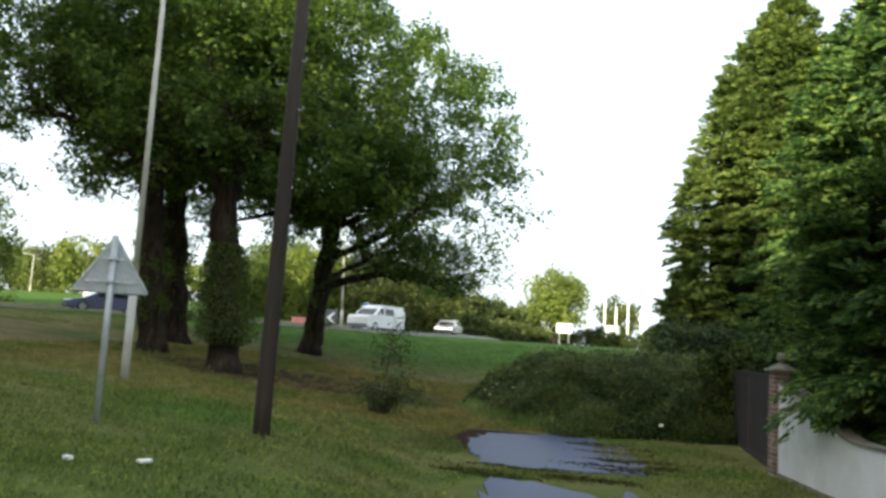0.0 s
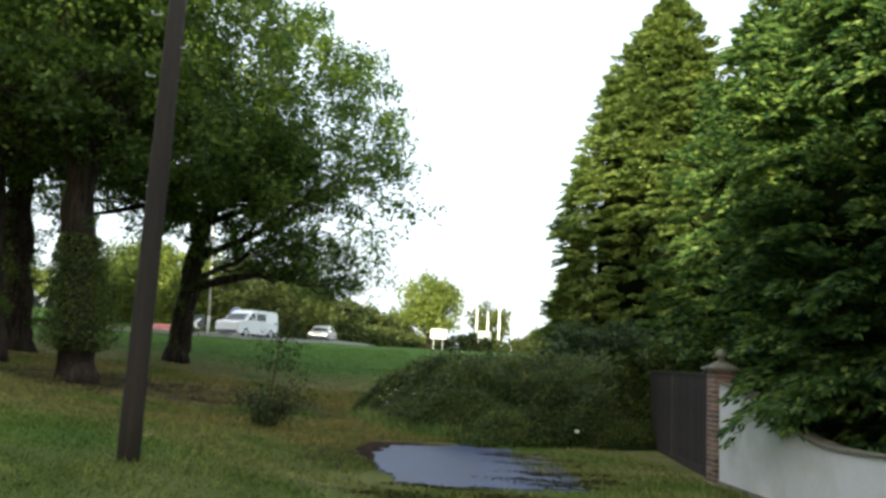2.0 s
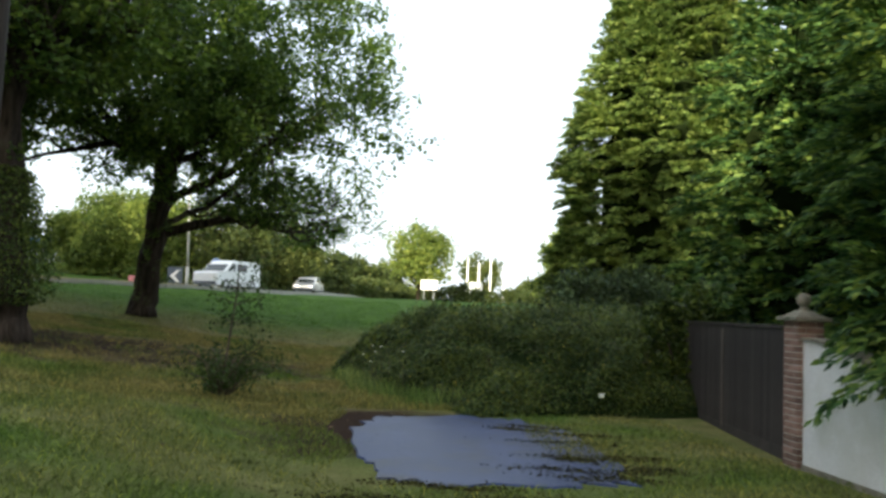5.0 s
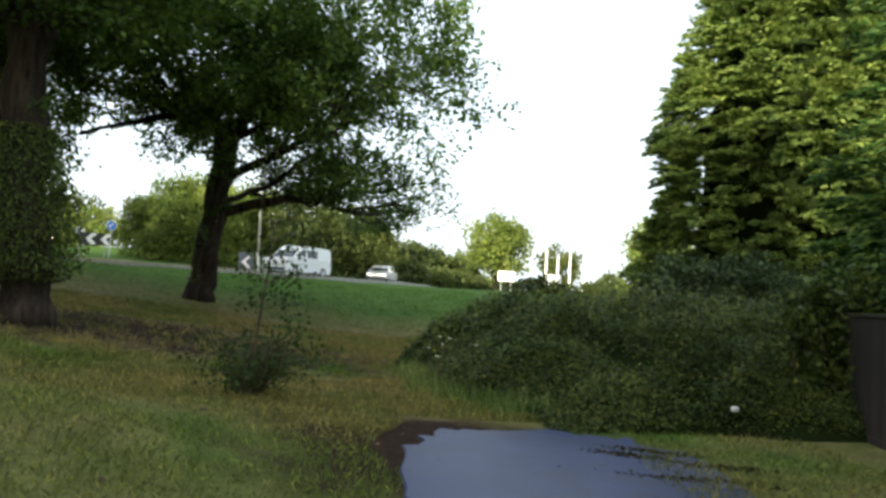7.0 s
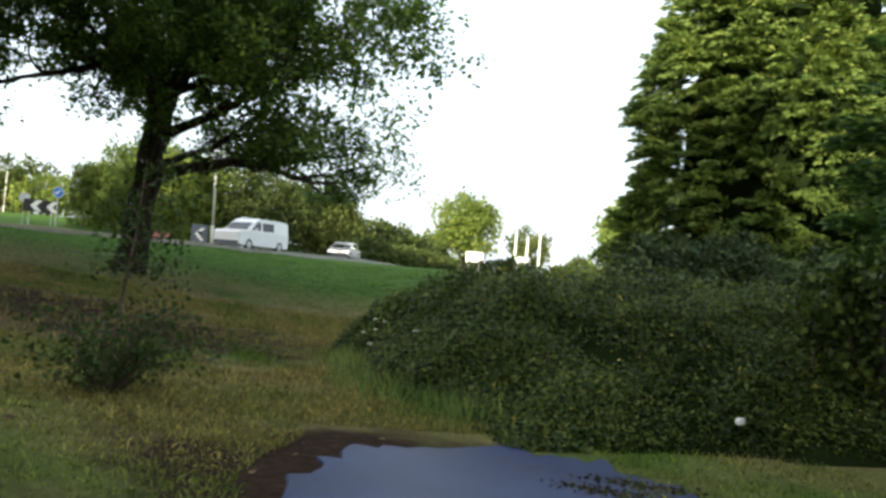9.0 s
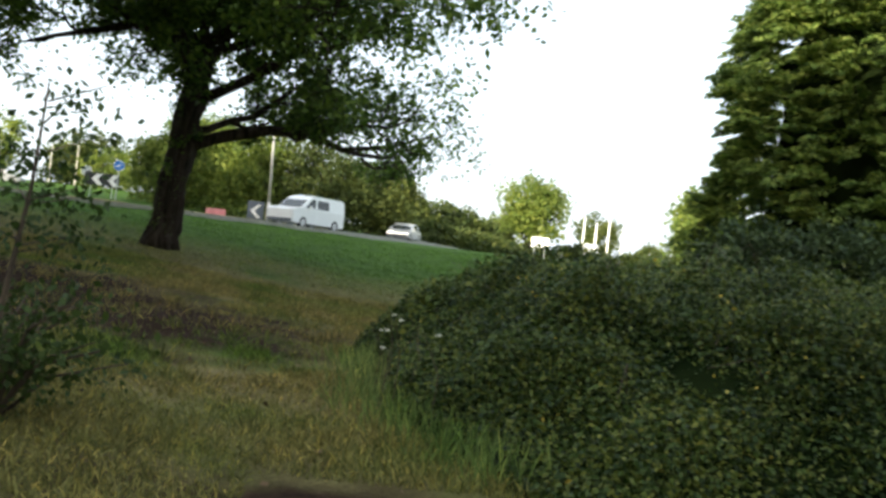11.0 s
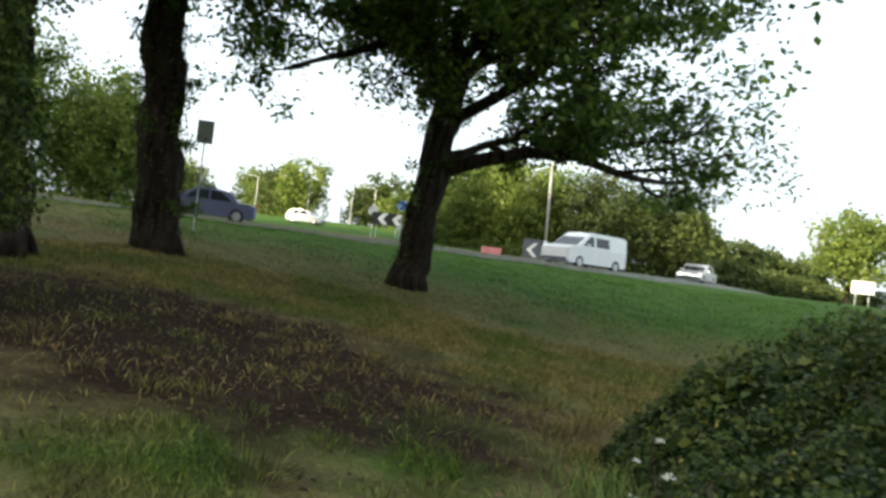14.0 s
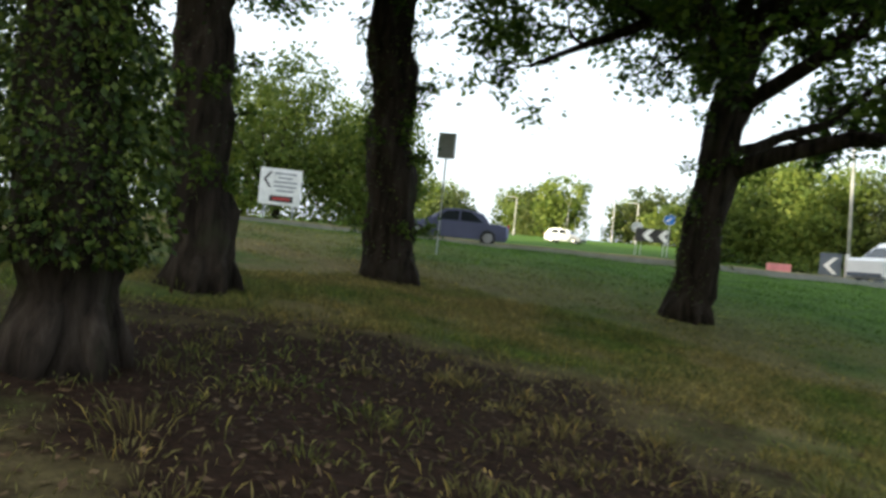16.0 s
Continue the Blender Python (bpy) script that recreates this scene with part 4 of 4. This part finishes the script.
    part("red_panel", Geo().box((0.1, -0.027, 1.68), (1.3, 0.01, 0.34)), BLACK, board, "dark panel with red edge")
    part("red_edge", Geo().box((0.1, -0.035, 1.68), (0.95, 0.006, 0.14)), RED, board)


def chevron_board(place):
    ob = thing("chevron_sign", place, "black and white chevron board on low posts", "road sign", turn=face_turn(place))
    part("board", Geo().box((0, 0, 1.15), (2.5, 0.04, 1.0), 0, 0.01), BLACK, ob)
    for k in range(2):
        x = -0.75 + k * 1.15
        part("chevron", Geo().slab([(x, 1.15), (x + 0.42, 1.6), (x + 0.85, 1.6), (x + 0.43, 1.15), (x + 0.85, 0.7), (x + 0.42, 0.7)], -0.032, -0.026), WHITE, ob)
    for x in (-0.8, 0.8):
        part("post", Geo().tube([(x, 0.07, -0.7), (x, 0.07, 1.6)], [0.04, 0.04], 8), GALV, ob)


def disc_sign(place, z, radius, face, label, post=WHITE, post_r=0.05):
    ob = thing("round_sign", place, label, "road sign", "round blue road signs", face_turn(place))
    part("post", Geo().tube([(0, 0, -0.3), (0, 0, z - radius * 0.6)], [post_r, post_r], 10), post, ob)
    pts = [(radius * math.cos(t), z + radius * math.sin(t)) for t in np.linspace(0, 2 * math.pi, 28, endpoint=False)]
    plate = part("plate", Geo().slab([(x * 1.08, z + (zz - z) * 1.08) for x, zz in pts], -0.066, -0.06), WHITE, ob)
    part("face", Geo().slab(pts, -0.074, -0.067), face, plate)
    part("arrow", Geo().slab([(-0.5 * radius, z - 0.35 * radius), (-0.5 * radius, z + 0.1 * radius), (-0.3 * radius, z - 0.08 * radius), (0.35 * radius, z + 0.5 * radius), (0.48 * radius, z + 0.36 * radius), (-0.15 * radius, z - 0.22 * radius), (0.0, z - 0.4 * radius)], -0.081, -0.075), WHITE, plate)


def board_sign(name, place, w, h, z, material, label, posts=2, bars=(), bar_mat=None, turn=None, post_r=0.045):
    ob = thing(name, place, label, "sign", turn=face_turn(place) if turn is None else turn)
    part("board", Geo().box((0, 0, z), (w, 0.035, h), 0, 0.01), material, ob)
    for k in range(posts):
        x = 0 if posts == 1 else (-0.3 + 0.6 * k / (posts - 1)) * w
        part("post", Geo().tube([(x, 0.06, -0.3), (x, 0.06, z + h * 0.45)], [post_r, post_r], 8), GALV, ob)
    for bx, bz, bw, bh in bars:
        part("marking", Geo().box((bx, -0.022, z + bz), (bw, 0.008, bh)), bar_mat, ob)
    return ob


def arrow_board():
    p = spot(-10.6, 70.2)
    ob = thing("arrow_sign", p, "dark grey board with a white chevron", "road sign", turn=face_turn(p))
    part("board", Geo().box((0, 0, 0.75), (1.1, 0.05, 1.35), 0, 0.03), DARKGREY, ob)
    part("chevron", Geo().slab([(-0.35, 0.75), (0.12, 1.2), (0.36, 1.2), (-0.06, 0.75), (0.36, 0.3), (0.12, 0.3)], -0.036, -0.03), WHITE, ob)
    part("foot", Geo().box((0, 0, 0.03), (0.9, 0.3, 0.14), 0, 0.02), DARKGREY, ob)


def bollard():
    ob = thing("traffic_bollard", spot(-8.1, 69.8), "dark traffic bollard with pale panel", "bollard")
    part("body", Geo().lathe([(0.26, -0.1), (0.25, 0.1), (0.24, 1.2), (0.2, 1.42), (0.02, 1.5)], 16), DARKGREY, ob, smooth=True)
    part("panel", Geo().box((0, -0.25, 0.95), (0.3, 0.02, 0.5), 0, 0.005), WHITE, ob)


def flagpole(place, tall, label):
    ob = thing("flagpole", place, label, "flagpole", "white flagpoles")
    part("shaft", Geo().tube([(0, 0, -0.3), (0, 0, tall)], [0.17, 0.14], 10), WHITE, ob, smooth=True)
    part("finial", Geo().lathe([(0.02, 0), (0.14, 0.1), (0.02, 0.2)], 10, (0, 0, tall)), WHITE, ob)


# ---- vehicles ----
def car(kind, paint, place, turn, label):
    """A vehicle on the road: a body of rounded sections, glass, lamps and four wheels."""
    van = kind == "van"
    length, width, tall = {"van": (4.95, 1.9, 1.95), "suv": (4.6, 1.85, 1.7), "saloon": (4.6, 1.8, 1.45), "hatch": (4.1, 1.75, 1.5)}[kind]
    ob = thing("van" if van else "car", place, label, "van" if van else "car", turn=turn)
    h, w = length / 2, width / 2
    if van:
        low = [(-h, 0.35), (-h, 1.0), (-h + 0.15, 1.12), (-h + 1.0, 1.18), (h, 1.18), (h, 0.35), (h - 0.1, 0.27), (-h + 0.1, 0.27)]
        cab = [(-h + 0.75, 1.15), (-h + 1.75, tall - 0.08), (-h + 2.1, tall), (h - 0.25, tall), (h - 0.03, tall - 0.12), (h, 1.15)]
        side = [[(-h + 1.2, 1.22), (-h + 1.75, 1.72), (-h + 2.05, 1.72), (-h + 2.05, 1.22)], [(-h + 2.25, 1.22), (-h + 2.25, 1.72), (-h + 3.35, 1.72), (-h + 3.35, 1.22)]]
        axles, rad = (-h + 0.95, h - 0.98), 0.34
    else:
        belt = tall * 0.62
        tail = h - (0.75 if kind == "saloon" else 0.12)
        low = [(-h, 0.38), (-h + 0.04, 0.62), (-h + 0.3, 0.74), (-h + 1.25, belt), (h - 0.35, belt + 0.02), (h - 0.03, belt - 0.05), (h, 0.42), (h - 0.12, 0.24), (-h + 0.12, 0.24)]
        cab = [(-h + 1.1, belt - 0.03), (-h + 1.9, tall - 0.06), (-h + 2.4, tall), (tail - 0.85, tall - 0.03), (tail - 0.35, tall - 0.14), (tail, belt - 0.03)]
        side = [[(-h + 1.5, belt + 0.04), (-h + 2.0, tall - 0.14), (-h + 2.5, tall - 0.1), (-h + 2.5, belt + 0.04)], [(-h + 2.58, belt + 0.04), (-h + 2.58, tall - 0.1), (tail - 0.85, tall - 0.13), (tail - 0.35, belt + 0.04)]]
        axles, rad = (-h + 0.85, h - 0.85), 0.33

    def rounded(profile, half, inset, pull):
        cx, cz = sum(p[0] for p in profile) / len(profile), sum(p[1] for p in profile) / len(profile)
        n = len(profile)
        verts = []
        for y, f in ((-half, inset), (-half + 0.09, 1.0), (half - 0.09, 1.0), (half, inset)):
            for x, z in profile:
                yy = y * (1 - pull * max(0, z - profile[0][1]) / tall)
                verts.append((cx + (x - cx) * f, yy, cz + (z - cz) * f))
        faces = [(k * n + i, (k + 1) * n + i, (k + 1) * n + (i + 1) % n, k * n + (i + 1) % n) for k in range(3) for i in range(n)]
        return Geo().put(verts, faces + [tuple(range(n))[::-1], tuple(range(3 * n, 4 * n))][::1])

    body = part("body", rounded(low, w, 0.965, 0.0), PAINTS[paint], ob)
    part("cabin", rounded(cab, w - 0.05, 0.97, 0.22), PAINTS[paint], ob)
    for s in (-1, 1):
        for pane in side:
            zs = [p[1] for p in pane]
            inner = w - 0.05
            verts = []
            for x, z in pane:
                y = s * inner * (1 - 0.22 * max(0, z - cab[0][1]) / tall) + s * 0.012
                verts.append((x, y, z))
            for x, z in pane:
                y = s * inner * (1 - 0.22 * max(0, z - cab[0][1]) / tall) - s * 0.02
                verts.append((x, y, z))
            part("side_window", Geo().put(verts, [(0, 1, 2, 3), (7, 6, 5, 4), (0, 4, 5, 1), (1, 5, 6, 2), (2, 6, 7, 3), (3, 7, 4, 0)]), GLASS_DARK, ob)
        part("door_mirror", Geo().box((-h + (1.55 if not van else 1.45), s * (w + 0.07), cab[0][1] + 0.12), (0.12, 0.17, 0.12), 0, 0.03), PAINTS[paint], ob)
        part("headlight", Geo().box((-h + 0.14, s * (w - 0.32), 0.66 if not van else 0.86), (0.2, 0.36, 0.15), 0, 0.04), LIGHT_CLEAR, ob)
        part("tail_light", Geo().box((h - 0.04, s * (w - 0.17), 0.85 if not van else 1.05), (0.1, 0.16, 0.2 if not van else 0.5), 0, 0.02), LIGHT_RED, ob)
    x0, z0 = cab[0][0] + 0.06, cab[0][1] + 0.06
    x1, z1 = cab[1][0] - 0.02, cab[1][1] - 0.04
    ww = w - 0.17
    part("windscreen", Geo().put([(x0 - 0.02, -ww, z0), (x0 - 0.02, ww, z0), (x1 - 0.02, ww * 0.9, z1), (x1 - 0.02, -ww * 0.9, z1), (x0 + 0.05, -ww, z0), (x0 + 0.05, ww, z0), (x1 + 0.05, ww * 0.9, z1), (x1 + 0.05, -ww * 0.9, z1)], [(0, 1, 2, 3), (7, 6, 5, 4), (0, 4, 5, 1), (1, 5, 6, 2), (2, 6, 7, 3), (3, 7, 4, 0)]), GLASS_DARK, ob)
    part("bumper", Geo().box((-h + 0.03, 0, 0.42), (0.12, width * 0.9, 0.16), 0, 0.03), DARKGREY, ob)
    for x in axles:
        for s in (-1, 1):
            ring = [(rad * 0.62, -0.1), (rad * 0.95, -0.1), (rad, -0.06), (rad, 0.06), (rad * 0.95, 0.1), (rad * 0.62, 0.1)]
            tyre = Geo().lathe(ring, 22)
            tyre.v[0] = tyre.v[0][:, [0, 2, 1]] + (x, s * (w - 0.09), rad)
            wheel = part("wheel", tyre, RUBBER, ob)
            hub = Geo().lathe([(0.02, -0.108), (rad * 0.2, -0.112), (rad * 0.6, -0.104), (rad * 0.64, 0.104), (rad * 0.2, 0.112), (0.02, 0.108)], 16)
            hub.v[0] = hub.v[0][:, [0, 2, 1]] + (x, s * (w - 0.09), rad)
            part("rim", hub, RIM, wheel)
    return ob


def on_road(x, lane):
    """A place on the road near x, lane metres beyond its near edge, and the way the road runs there."""
    i = int(np.argmin(np.abs(LINE[:, 0] - x)))
    d = unit(LINE[i + 1] - LINE[i - 1])
    p = LINE[i] + np.array((-d[1], d[0])) * lane
    z = float(land(*(LINE[i] + np.array((-d[1], d[0])) * 3.5))) + 0.03
    return (float(p[0]), float(p[1]), z), math.atan2(d[1], d[0])


# ---- build: setting ----
ground()
LINE = smooth_line(road_line(), 1.5)
strip("road", LINE, 0.2, 8.2, 0.03, ROAD, "grey asphalt road along the top of the bank", 0.5)
strip("kerb", LINE, 0.0, 0.2, 0.14, KERB, "pale concrete kerb along the road", 0.5)
strip("verge", LINE, 8.2, 11.4, 0.38, VERGE, "dry straw-coloured verge beyond the road", 0.9)
tarmac_patch("footpath_far", 0.75, 3.75, 14.3, 19.5, 3, "patch of worn damp tarmac path with sky blue painted in")
tarmac_patch("footpath_near", 0.4, 3.3, -6.0, 13.3, 8, "worn damp tarmac path with sky blue painted in")

# ---- wall and fence ----
garden_wall(0.17, 4.7, 1.5, 0.92, 0.86, "white rendered garden wall with swooping top")
garden_wall(5.05, 14.0, 1.0, 0.95, 0.9, "white rendered garden wall beyond the low pier")
pier(0.0, 23, True, "tall red brick pier with stone ball finial")
pier(4.87, 14, False, "low red brick pier between white walls")
fence()

# ---- trees ----
oak(spot(-6.55, 39.5, -0.05), 11, (0.62, 0.2), 0.45, 6.2, (0.7, -0.6, 9.9, 9.2, 8.5, 7.4),
    limbs=[((0.35, 0.1, 3.15), (1, -0.12, 0.24), 9.4, 0.2, 0.002), ((0.45, 0.15, 4.5), (1, -0.25, 0.3), 7.6, 0.19, -0.002), ((0.4, 0.2, 3.6), (0.8, 0.6, 0.3), 6.0, 0.14, 0.01)],
    leaves=112000, leaf=0.185, ivy=(0.2, 2.3, 0.1, 700), label="spreading old oak with long low limbs on bank", bare_to=3.9, back_to=5.6)
oak(spot(-11.5, 35.5, -0.05), 21, (-0.5, -0.3), 0.53, 6.8, (0, 0, 10.8, 7.2, 7.0, 6.6), leaves=62000, leaf=0.18, ivy=(0.4, 5.6, 0.16, 1500), label="tall oak with thin ivy on its trunk", bare_to=5.9, sprouts=34)
oak(spot(-10.3, 29.9, -0.05), 31, (-0.55, -0.3), 0.47, 6.8, (-2.6, -0.8, 10.6, 9.6, 7.6, 7.0), leaves=88000, leaf=0.18, ivy=(1.6, 6.0, 0.12, 500), label="thick-trunked old oak in shade", bare_to=5.2, sprouts=24)
oak(spot(-6.55, 25.9, -0.05), 41, (-0.45, -0.2), 0.43, 6.2, (-0.6, 0.4, 9.8, 5.8, 5.8, 5.6), leaves=46000, leaf=0.17, ivy=(0.9, 3.9, 0.5, 13000), label="oak with bushy ivy skirt on its trunk", bare_to=5.8, sprouts=8)

conifer((9.3, 8.6, 0), 3.95, 12.5, 51, 980, CYPRESS, "tall dark green cypress overhanging a white wall", 1.0, 170, 1.1, None, 0.9)
conifer((9.75, 14.2, 0), 3.85, 12.8, 52, 1080, CYPRESS, "tall dense cypress beside a brick pier", 0.9, 170, blade=0.9, bough=((-3.0, -0.3, 1.75), (0.8, 1.3, 0.4), 46))
conifer((11.4, 21.6, 0), 3.9, 12.0, 53, 560, CYPRESS, "tall dark green cypress behind a fence", 0.3, 110, 1.3, None, 1.2)
conifer((14.9, 38.6, 0), 5.2, 19.0, 54, 1650, GOLD_CYPRESS, "tall yellow-green cypress with pointed top", 0.3, 130, 1.2, None, 1.25)
conifer((9.0, 2.6, 0), 3.9, 12.0, 55, 300, CYPRESS, "tall dark green cypress behind a white wall", 0.9, 100, 1.3, None, 1.3)

bramble()
for x, y, rx, rz, seed in ((8.9, 33.6, 1.8, 1.7, 62), (11.1, 33.2, 2.0, 1.8, 63), (13.8, 33.0, 2.2, 1.75, 64)):
    far_tree("ivy_hedge", spot(x, y), (rx, 1.5, rz), seed, 6500, 0.13, HEDGE_IVY, "ivy-covered hedge at the cypress's foot", "ivy-grown hedge behind the brambles", 0.0, 60)
far_tree("ivy_bush", (6.85, 20.75, 0), (0.95, 0.75, 1.25), 61, 12000, 0.085, IVY_LEAF, "ivy-covered bush leaning on the fence end", "", 0.0, 50)
sapling()
tall_weeds()

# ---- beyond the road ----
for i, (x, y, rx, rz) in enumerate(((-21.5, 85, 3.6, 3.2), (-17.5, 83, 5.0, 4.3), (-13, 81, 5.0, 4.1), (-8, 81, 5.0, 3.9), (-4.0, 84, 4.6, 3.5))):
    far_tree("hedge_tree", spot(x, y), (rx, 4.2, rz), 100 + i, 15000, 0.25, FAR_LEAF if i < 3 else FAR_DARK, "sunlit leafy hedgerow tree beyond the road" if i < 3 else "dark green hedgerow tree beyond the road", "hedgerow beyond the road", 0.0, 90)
for i in range(7):
    far_tree("hedge_bush", spot(1.5 + i * 2.3, 96 + i * 7.5), (3.2, 4.5, 1.5), 130 + i, 2500, 0.4, FAR_DARK, "low clipped green hedge beside the road", "roadside hedge", 0.0, 40)
for i in range(6):
    far_tree("distant_tree", spot(-6 + i * 4.0, 150 + i * 4), (5.5, 5, 4.6), 140 + i, 2600, 0.7, FAR_DARK, "hazy distant tree above the hedge", "distant trees", 0.0, 50)
for i in range(11):
    far_tree("hedge_bush", spot(13 + i * 4.4, 133 + (i % 2) * 3), (3.4, 2.4, 1.35 + 0.25 * (i % 3)), 230 + i, 1500, 0.45, FAR_DARK, "low dark hedge behind the flagpoles", "hedge behind the flagpoles", 0.0, 40)
far_tree("roadside_tree", spot(13.5, 119), (5.2, 5.2, 5.4), 150, 8000, 0.42, FAR_LEAF, "sunlit yellow-green tree beside a white sign", "", 1.2, 70)
far_tree("roadside_tree", spot(31, 165), (5, 5, 5.2), 151, 3500, 0.55, FAR_DARK, "dark rounded tree behind the flagpoles", "", 1.0, 60)
far_tree("roadside_tree", spot(42, 170), (4, 4, 3.2), 152, 2200, 0.55, FAR_DARK, "small rounded green tree far off", "", 0.3, 50)
far_tree("roadside_tree", spot(33, 108), (5, 5, 5.5), 153, 6000, 0.45, FAR_LEAF, "sunlit tree beyond the brambles", "", 0.4, 70)
far_tree("roadside_tree", spot(27, 92), (4.5, 4.5, 4.0), 154, 4500, 0.45, FAR_LEAF, "pale green tree beyond the brambles", "", 0.2, 60)
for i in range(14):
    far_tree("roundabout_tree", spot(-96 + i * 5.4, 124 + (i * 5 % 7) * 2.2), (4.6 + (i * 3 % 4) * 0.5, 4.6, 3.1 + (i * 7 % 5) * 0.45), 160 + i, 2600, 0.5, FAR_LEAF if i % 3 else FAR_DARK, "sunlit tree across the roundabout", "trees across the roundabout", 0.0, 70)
for i, (x, y, rx, rz) in enumerate(((-39, 64, 4.8, 5.0), (-44, 60, 5.5, 6.3), (-51, 56, 5.8, 6.9), (-58, 50, 5.8, 6.8), (-65, 42, 5.5, 6.0), (-46, 70, 5, 5.6), (-55, 66, 6, 6.2))):
    far_tree("woodland_tree", spot(x, y), (rx, 5, rz), 180 + i, 10000, 0.28, FAR_LEAF, "leafy roadside tree with sunlit top", "trees behind the direction sign", 0.4, 90)
# unseen tall trees added behind the walker to block the sun from the hollow
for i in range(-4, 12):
    far_tree("sun_blocker_tree", spot(-13 - i * 4.0, -31 + i * 5.2), (5.4, 5.4, 8.5 if i < 2 else 13.0 if i < 3 else 9.2 if i < 4 else 12.6), 200 + i, 6500, 0.95, FAR_DARK, "unseen tall dense tree added to block the low sun", "shelter belt", 0.0, 200)

# one more unseen tree, added to keep sun off the yellow-green cypress
far_tree("sun_blocker_tree", spot(-18.4, -24.0), (3.6, 3.6, 11.8), 199, 6500, 0.95, FAR_DARK, "unseen tall dense tree added to block the low sun", "shelter belt", 0.0, 200)

# ---- signs, lamps, poles ----
telegraph_pole()
warning_sign()
lamp_column(spot(-6.35, 18.1), 10.0, "pale grey steel street lamp column on bank", 1.2, radians(150))
for x, y, tall in ((-62, 118, 5.2), (-56, 122, 5.2), (-50.5, 124.7, 5.4), (-47.6, 126, 5.4), (-40, 128, 5.2)):
    lamp_column(spot(x, y), tall, "distant pale street lamp column", 0.9, radians(200), r=0.11)
lamp_column(spot(-9.6, 69.4), 8.5, "leaning grey pole beside an arrow board", 0, 0, -0.25, 0.12)
direction_sign()
chevron_board(spot(-24.9, 79.5, 0.35))
disc_sign(spot(-7.6, 69.9), 1.88, 0.42, BLUE, "round blue arrow sign on white post", WHITE, 0.11)
disc_sign(spot(-23.5, 79.0), 2.7, 0.38, BLUE, "round blue arrow sign beside chevron board", GALV)
disc_sign(spot(-26.4, 80.0), 2.1, 0.38, GREY_BACK, "round grey sign beside chevron board", GALV)
arrow_board()
bollard()
board_sign("temporary_sign", spot(-13.2, 70.0), 1.3, 0.55, 0.4, PINK, "low faded red temporary road sign", 2)
board_sign("low_sign", spot(-1.2, 83), 1.7, 0.75, 0.55, GREY_BACK, "low grey roadside board on short posts", 2)
board_sign("white_sign", spot(14.3, 114), 2.1, 1.25, 2.5, WHITE, "white roadside sign on two posts with markings", 2, [(0, 0.25, 1.5, 0.14), (-0.2, -0.1, 1.1, 0.14), (0.1, -0.38, 1.3, 0.1)], BARGREY)
board_sign("pole_sign", spot(-14.25, 40.5), 0.5, 0.72, 3.08, GREY_BACK, "grey sign back on slender pole", 1, post_r=0.024)
for x, y, tall in ((26.2, 152, 8.8), (27.5, 148, 7.6), (29.0, 156, 6.5), (30.4, 152, 8.8), (33.3, 154, 7.8)):
    flagpole(spot(x, y), tall, "tall white flagpole beside the road")
board_sign("display_board", spot(28.6, 158), 3.0, 2.6, 3.4, GREY_BACK, "large pale grey display board behind the flagpoles", 3, [(0, 0.6, 3.0, 0.4), (0, -0.4, 2.6, 0.4)], BARGREY)

# ---- vehicles ----
for kind, paint, x, lane, back, label in (
    ("van", "white", -3.9, 2.2, False, "white panel van driving on the road"),
    ("saloon", "silver", 1.3, 2.2, False, "silver saloon car on the road"),
    ("saloon", "slate", -20.0, 2.2, False, "blue-grey saloon car on the road"),
    ("hatch", "white", 9.6, 2.2, False, "white hatchback car far along the road"),
    ("hatch", "blue", 6.2, 2.2, False, "blue hatchback car far along the road"),
):
    p, way = on_road(x, lane)
    car(kind, paint, p, way + (math.pi if back else 0), label)
car("hatch", "silver", spot(-42, 97, 0.02), radians(190), "silver hatchback car on the roundabout")

# ---- litter and grass ----
for x, y, s in ((-2.78, 8.32, 0.1), (-2.31, 8.82, 0.13)):
    ob = thing("litter", spot(x, y, 0.05), "crumpled white litter in the grass", "litter", "white litter", rng.uniform(0, 6))
    part("wrapper", Geo().box((0, 0, 0.02), (s, s * 0.55, 0.035), 0, 0.012), LITTER, ob)
ob = thing("litter", (5.02, 20.0, 0.34), "small white litter caught in brambles", "litter", "white litter")
part("wrapper", Geo().box((0, 0, 0), (0.09, 0.07, 0.07), 0.4, 0.02), LITTER, ob)

fallen_leaves()
moss_streaks()
grass_tufts()
grass("grass_near", 135000, -9, 6, 4, 22, 0.13, 0.012, "rough uncut grass with dry stems")
grass("grass_hollow", 150000, -12, 3, 19, 37, 0.17, 0.013, "rough straw-coloured grass round bare soil")
grass("grass_bank", 75000, -22, 5, 34, 60, 0.11, 0.022, "mown green grass on the bank")
